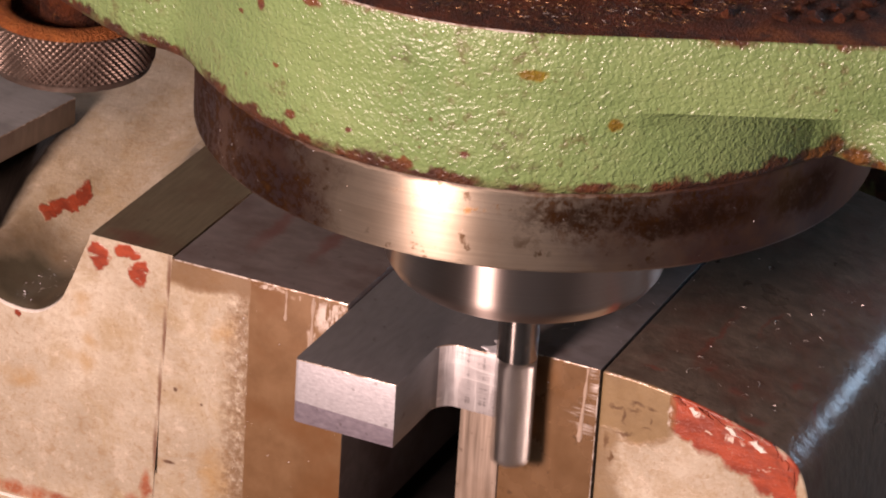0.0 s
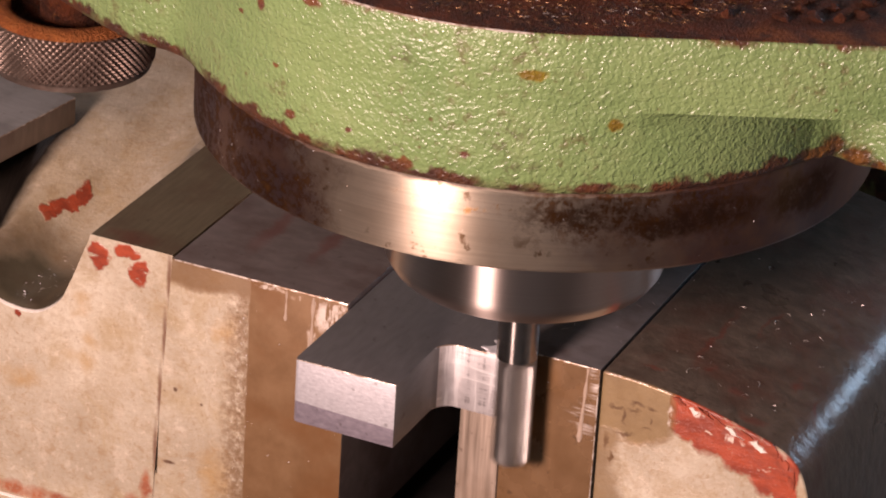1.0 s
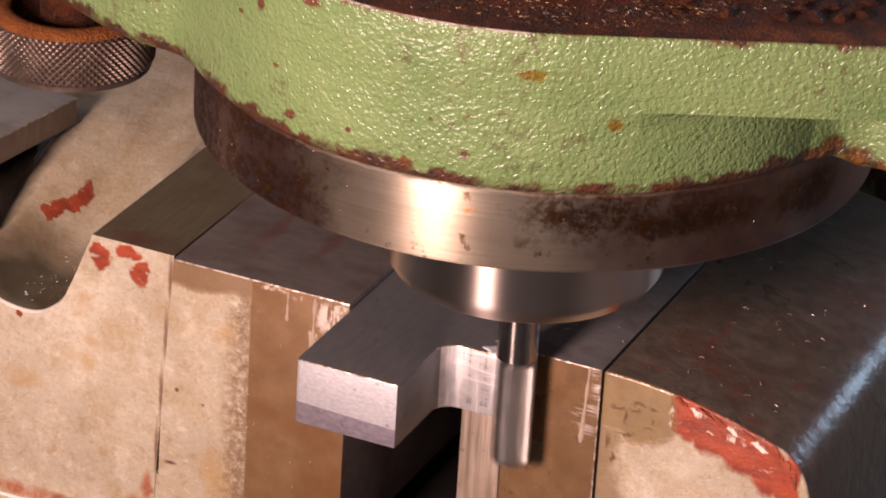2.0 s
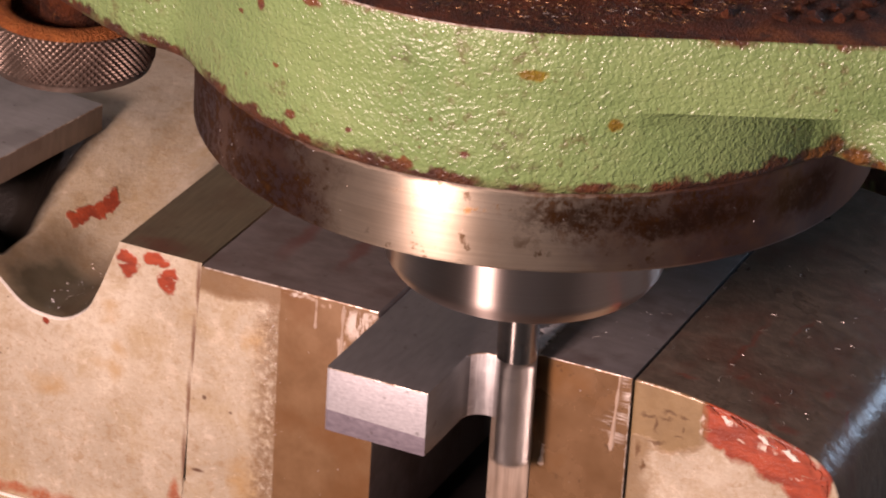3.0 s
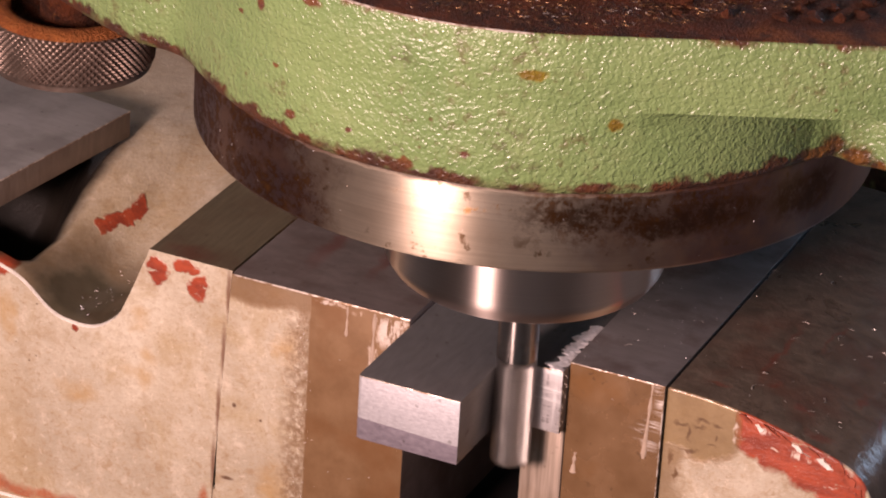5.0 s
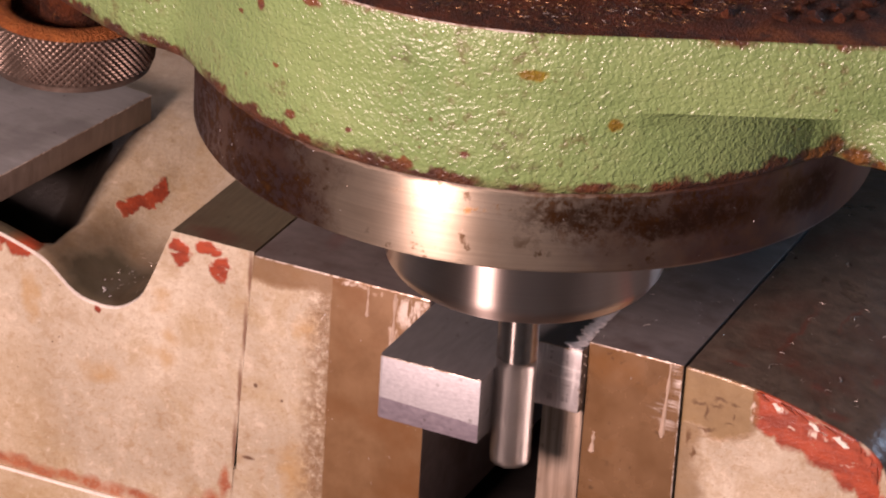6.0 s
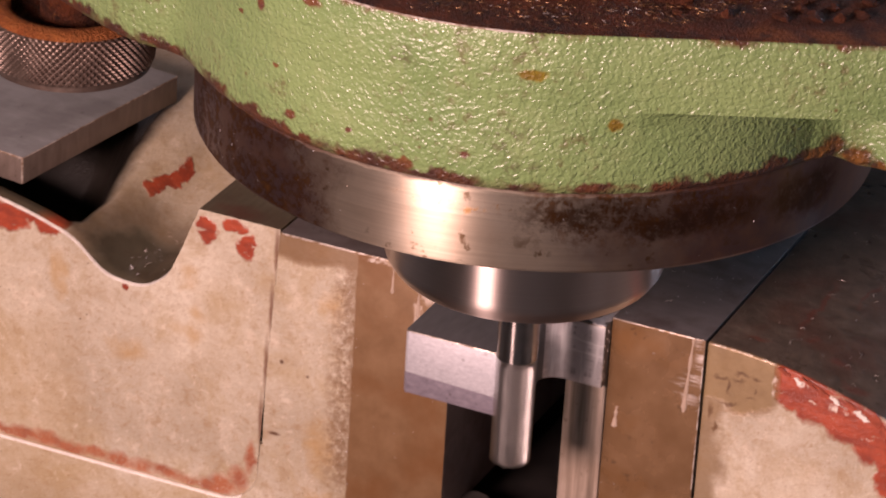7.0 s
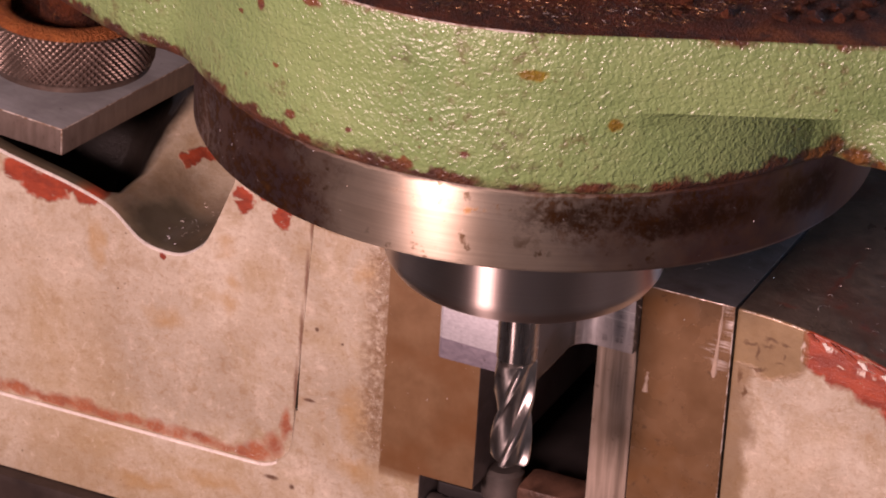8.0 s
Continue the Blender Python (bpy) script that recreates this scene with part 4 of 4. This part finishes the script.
def workpiece():
    """Stepped steel blank: a lobe in front, a milled step with a round inside corner."""
    bx, by, bz = -0.0330, 0.0400, 0.1280
    plan = [*arc(-0.0567, -0.0240, 0.0015, 180, 270, 4), (-0.0260, -0.0255), *arc(-0.0200, 0.0, 0.0060, 180, 90, 10), (-0.0078, 0.0060), (-0.0078, 0.1150), (-0.0582, 0.1150)]
    plan = [(x - bx, y - by) for x, y in plan]
    bm = prism(plan, 0.0, 0.0205, "z", 0.00035)
    bmesh.ops.bisect_plane(bm, geom=bm.verts[:] + bm.edges[:] + bm.faces[:], plane_co=(0, 0, 0.0062), plane_no=(0.03, 0, 1))
    work = thing("steel_workpiece", "milled steel block with a stepped notch, clamped in the vice", "workpiece")
    ob = part("block", bm, [M_WORK, M_WORKSHADE, M_BRIGHT, M_LOWER, M_EDGE], work, "", 30)

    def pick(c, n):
        # top and right walls turn from the lamp and take the shaded tone
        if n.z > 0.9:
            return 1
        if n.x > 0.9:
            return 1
        if n.z > 0.25 and n.y < -0.25:
            return 4
        if n.y < -0.5 and c.y + by < -0.02 and c.z < 0.0062:
            return 3
        return 2 if n.y < -0.3 and c.y + by > -0.01 else 0

    paint_faces(ob, pick)
    # torn bright burr along the top edge beside the jaw, and hair-thin curls on the cut corner
    rnd = random.Random(17)
    bm, rows = bmesh.new(), []
    for k in range(34):
        y = 0.0063 + 0.00095 * k
        w = 0.0042 + rnd.uniform(-0.0014, 0.0014)
        x1 = -0.0080 - (rnd.uniform(0.0004, 0.0022) if rnd.random() < 0.3 else 0.0)
        rows.append([bm.verts.new((x1 - w * i / 5 - bx, y + rnd.uniform(-0.0003, 0.0003) - by, 0.0205 + (0.0001 if i in (0, 5) else rnd.uniform(0.0002, 0.0005)))) for i in range(6)]
                    + [bm.verts.new((x1 - w - bx, y - by, 0.0203)), bm.verts.new((x1 - bx, y - by, 0.0203))])
    for p, q in zip(rows, rows[1:]):
        for i in range(8):
            bm.faces.new((p[i], p[(i + 1) % 8], q[(i + 1) % 8], q[i]))
    bm.faces.new(rows[0])
    bm.faces.new(rows[-1])
    part("burr", bm, M_BURR, work, "torn bright burr along the edge", 10)
    bm = burr_threads()
    bmesh.ops.translate(bm, vec=(-bx, -by, -bz), verts=bm.verts[:])
    part("burr_threads", bm, M_EDGE, work, "hair-thin steel curls on the cut edge")
    return work, Vector((bx, by, bz))


def parallel_strip():
    bx, by, bz = -0.0144, 0.0600, 0.0562
    ob = link("parallel_strip", box(-0.0065, 0.0065, -0.0496, 0.0550, 0.0, 0.0716, 0.0004), M_PARALLEL)
    tagged(ob, "brushed steel parallel standing on edge under the workpiece", "parallel")
    return ob, Vector((bx, by, bz))


def steel_plate():
    bx, by, bz = -0.2476, 0.0561, 0.1442
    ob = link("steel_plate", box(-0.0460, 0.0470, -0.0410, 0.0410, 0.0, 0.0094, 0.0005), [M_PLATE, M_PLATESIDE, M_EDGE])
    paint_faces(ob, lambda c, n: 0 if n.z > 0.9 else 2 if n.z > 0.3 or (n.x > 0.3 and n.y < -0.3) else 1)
    tagged(ob, "flat grey ground steel plate lying on the vice", "steel plate")
    return ob, Vector((bx, by, bz))


def milling_table():
    bm = box(-0.60, 0.55, -0.02, 0.21, -0.050, -0.0006, 0.002)
    ob = link("milling_table", bm, M_TABLE)
    tagged(ob, "grey iron milling machine table under the vice", "machine table")
    return ob


def swarf(name, label, places, mat, size, seed):
    """Small curled chips, each a bent strip lying on the surface."""
    rnd = random.Random(seed)
    bm = bmesh.new()
    for x, y, z in places:
        ln, wd = size * rnd.uniform(0.3, 2.2), size * rnd.uniform(0.02, 0.05)
        curl, yaw = rnd.uniform(-2.2, 2.2), rnd.uniform(0, 6.28)
        px, py, pz, prev = x, y, z + 0.0002, None
        for k in range(6):
            a = yaw + curl * k / 5
            nx, ny = -math.sin(a), math.cos(a)
            lift = pz + size * 0.10 * math.sin(k / 5 * math.pi)
            cur = [bm.verts.new((px + nx * wd, py + ny * wd, lift)), bm.verts.new((px - nx * wd, py - ny * wd, lift + wd)), bm.verts.new((px, py, lift + wd * 0.3 + 0.0001))]
            if prev:
                for i in range(3):
                    bm.faces.new((prev[i], prev[(i + 1) % 3], cur[(i + 1) % 3], cur[i]))
            prev = cur
            px, py = px + math.cos(a) * ln / 6, py + math.sin(a) * ln / 6
    ob = link(name, bm, mat)
    return tagged(ob, label, "swarf", kind="stuff")


def specks(name, label, places, mat, size, seed):
    """Tiny bright grains stuck in oil, each a lopsided tetrahedron."""
    rnd = random.Random(seed)
    bm = bmesh.new()
    for p in places:
        r = size * rnd.uniform(0.4, 1.5)
        v = [bm.verts.new(Vector(p) + Vector((rnd.uniform(-1, 1), rnd.uniform(-1, 1), rnd.uniform(-1, 1))).normalized() * r) for _ in range(4)]
        for tri in ((0, 1, 2), (0, 2, 3), (0, 3, 1), (1, 3, 2)):
            bm.faces.new([v[i] for i in tri])
    return tagged(link(name, bm, mat), label, "metal grit", kind="stuff")


def shoulder_z(x):
    pts = [(0.0228, 0.1491), (0.0330, 0.1488), (0.0440, 0.1478), (0.0540, 0.1460), (0.0630, 0.1437), (0.0720, 0.1410), (0.0790, 0.1370), (0.0850, 0.1300)]
    return float(np.interp(x, [p[0] for p in pts], [p[1] for p in pts]))


def oily_clumps():
    """Lumps of oily swarf and dirt heaped on the head's rusty top."""
    rnd = random.Random(41)
    bm = bmesh.new()
    for _ in range(150):
        s = rnd.uniform(0.02, 0.16)
        back = rnd.uniform(0.010, 0.045)
        x, y = 0.0437 + 0.892 * s - 0.451 * back, -0.0866 + 0.451 * s + 0.892 * back
        r = rnd.uniform(0.0006, 0.0026)
        made = bmesh.ops.create_icosphere(bm, subdivisions=1, radius=r)["verts"]
        for v in made:
            v.co *= rnd.uniform(0.6, 1.4)
            v.co = Vector((v.co.x * rnd.uniform(0.9, 1.6) + x, v.co.y + y, max(0.0, v.co.z * 0.8 + r * 0.3) + 0.2967))
    ob = link("oily_clumps", bm, M_CRUST)
    tagged(ob, "dark oily clumps of dirt on the rusty head", "dirt", kind="stuff")


def splinter():
    """One pale curved chip lying on the rust."""
    bm, rows = bmesh.new(), []
    for k in range(9):
        u = k / 8
        x, y, z = 0.1125 + 0.0100 * u, -0.0390 + 0.0026 * u, 0.2972 + 0.0010 * math.sin(u * math.pi)
        w = 0.0007 * (0.35 + math.sin(math.pi * min(1, u * 1.05)))
        rows.append([bm.verts.new((x, y - w, z)), bm.verts.new((x, y + w, z + 0.0004)), bm.verts.new((x, y, z + 0.0009))])
    for p, q in zip(rows, rows[1:]):
        for i in range(3):
            bm.faces.new((p[i], p[(i + 1) % 3], q[(i + 1) % 3], q[i]))
    bm.faces.new(rows[0])
    bm.faces.new(rows[-1])
    tagged(link("metal_chip", bm, M_SWARF), "pale curved metal chip lying on orange rust", "metal chip")


room()
head_parts()
oily_clumps()
splinter()
NOSE = spindle_nose()
MILL = end_mill()
knurled_knob()
VICE = machine_vice()
WORK, WORK_AT = workpiece()
STRIP, STRIP_AT = parallel_strip()
PLATE, PLATE_AT = steel_plate()
TABLE = milling_table()

RND = random.Random(5)
spread = []
for _ in range(30):
    cx, cy = RND.uniform(0.024, 0.082), RND.uniform(0.014, 0.110)
    spread.append((cx, cy, shoulder_z(cx)))
for _ in range(12):
    spread.append((RND.uniform(-0.005, 0.021), RND.uniform(0.012, 0.060), 0.1500))
CHIPS = swarf("steel_swarf", "bright curled steel chips scattered on the vice", spread, M_SWARF, 0.0014, 11)
LONG = swarf("long_swarf", "long bright curled chips lying on the vice's shoulder", [(cx, cy, shoulder_z(cx)) for cx, cy in ((RND.uniform(0.040, 0.080), RND.uniform(0.016, 0.075)) for _ in range(7))], M_SWARF, 0.0030, 21)
CHANNEL = swarf("channel_swarf", "small wet chips lying in the vice's channel", [(RND.uniform(-0.176, -0.160), RND.uniform(0.018, 0.050), 0.1192) for _ in range(26)], M_SWARF, 0.0013, 12)
swarf("rusty_swarf", "golden chips stuck in oil on the head", [(0.093 * math.cos(t) * k, 0.093 * math.sin(t) * k, 0.2969) for t, k in ((RND.uniform(-1.9, -0.2), RND.uniform(0.84, 1.03)) for _ in range(700))], M_GOLD, 0.0011, 13)

swarf("wet_swarf", "bright wet chips caught in oil on the head", [(0.080 * math.cos(t) * k, 0.080 * math.sin(t) * k, 0.2975) for t, k in ((RND.uniform(-1.7, -0.1), RND.uniform(0.95, 1.20)) for _ in range(60))], M_SWARF, 0.0011, 14)

grains = [(RND.uniform(-0.0070, 0.0215), 0.0103, RND.uniform(0.070, 0.149)) for _ in range(26)]
grains += [(RND.uniform(-0.090, -0.059), 0.0103, RND.uniform(0.066, 0.149)) for _ in range(24)]
grains += [(RND.gauss(-0.0930, 0.0016), 0.0102, RND.uniform(0.064, 0.140)) for _ in range(70)]
grains += [(RND.uniform(-0.0070, 0.0210), RND.uniform(0.012, 0.090), 0.1501) for _ in range(24)]
grains += [(cx, RND.uniform(0.013, 0.100), shoulder_z(cx)) for cx in [RND.uniform(0.024, 0.084) for _ in range(50)]]
grains += [(RND.uniform(-0.150, -0.125), 0.0118, RND.uniform(0.0525, 0.0570)) for _ in range(16)]
GRIT = specks("metal_grit", "tiny bright metal grains stuck in oil on the vice", grains, M_BURR, 0.00022, 51)
drops = [(RND.uniform(-0.178, -0.158), RND.uniform(0.016, 0.046), 0.1192) for _ in range(22)]
WET = specks("wet_grit", "bright wet metal grains lying in the vice's channel", drops, M_BURR, 0.00034, 52)
ringed = [(0.0948 * math.cos(t), 0.0948 * math.sin(t), RND.uniform(0.229, 0.249)) for t in [RND.uniform(-2.7, -0.5) for _ in range(90)]]
specks("stuck_grit", "tiny bright metal grains stuck to the collar", ringed, M_BURR, 0.00014, 53)

# the table feeds right, then away: seconds, right, away (millimetres)
FEED = [(0.0, 0.0, 0.0), (1.0, 0.0, 0.0), (1.7, 0.0, 0.0), (2.1, 0.9, 0.0), (2.8, 7.35, 0.0), (3.0, 9.95, 0.0), (3.2, 12.0, 0.0), (3.5, 15.65, 0.0), (4.0, 18.35, 0.0), (4.5, 19.92, 0.0), (4.7, 20.0, 0.0),
        (5.1, 20.0, 0.6), (5.8, 19.95, 10.9), (6.0, 19.9, 14.67), (6.5, 19.88, 23.5), (7.0, 19.85, 32.46), (7.2, 19.85, 38.6), (7.5, 19.8, 49.88), (7.7, 19.78, 56.3), (7.9, 19.75, 57.3), (8.0, 19.75, 57.36)]


def motions():
    for ob, at in ((VICE, Vector()), (WORK, WORK_AT), (STRIP, STRIP_AT), (PLATE, PLATE_AT), (TABLE, Vector()), (CHIPS, Vector()), (LONG, Vector()), (CHANNEL, Vector()), (GRIT, Vector()), (WET, Vector())):
        turn = -8.0 if ob == PLATE else 0.0
        walk(ob, [(t, pose(at.x + dx / 1000, at.y + dy / 1000, at.z, 0, 0, turn)) for t, dx, dy in FEED])
    # the spindle turns clockwise, runs down and stops
    angle, spin = 0.0, []
    for k in range(241):
        t = k / 30
        spin.append((t, angle))
        angle -= 89.0 if t < 7.2 else max(0.0, 89.0 * (1 - (t - 7.2) / 0.75))
    rest = spin[-1][1]
    for ob, z in ((NOSE, 0.1836), (MILL, 0.1190)):
        walk(ob, [(t, pose(0, 0, z, 0, 0, a - rest)) for t, a in spin])


motions()
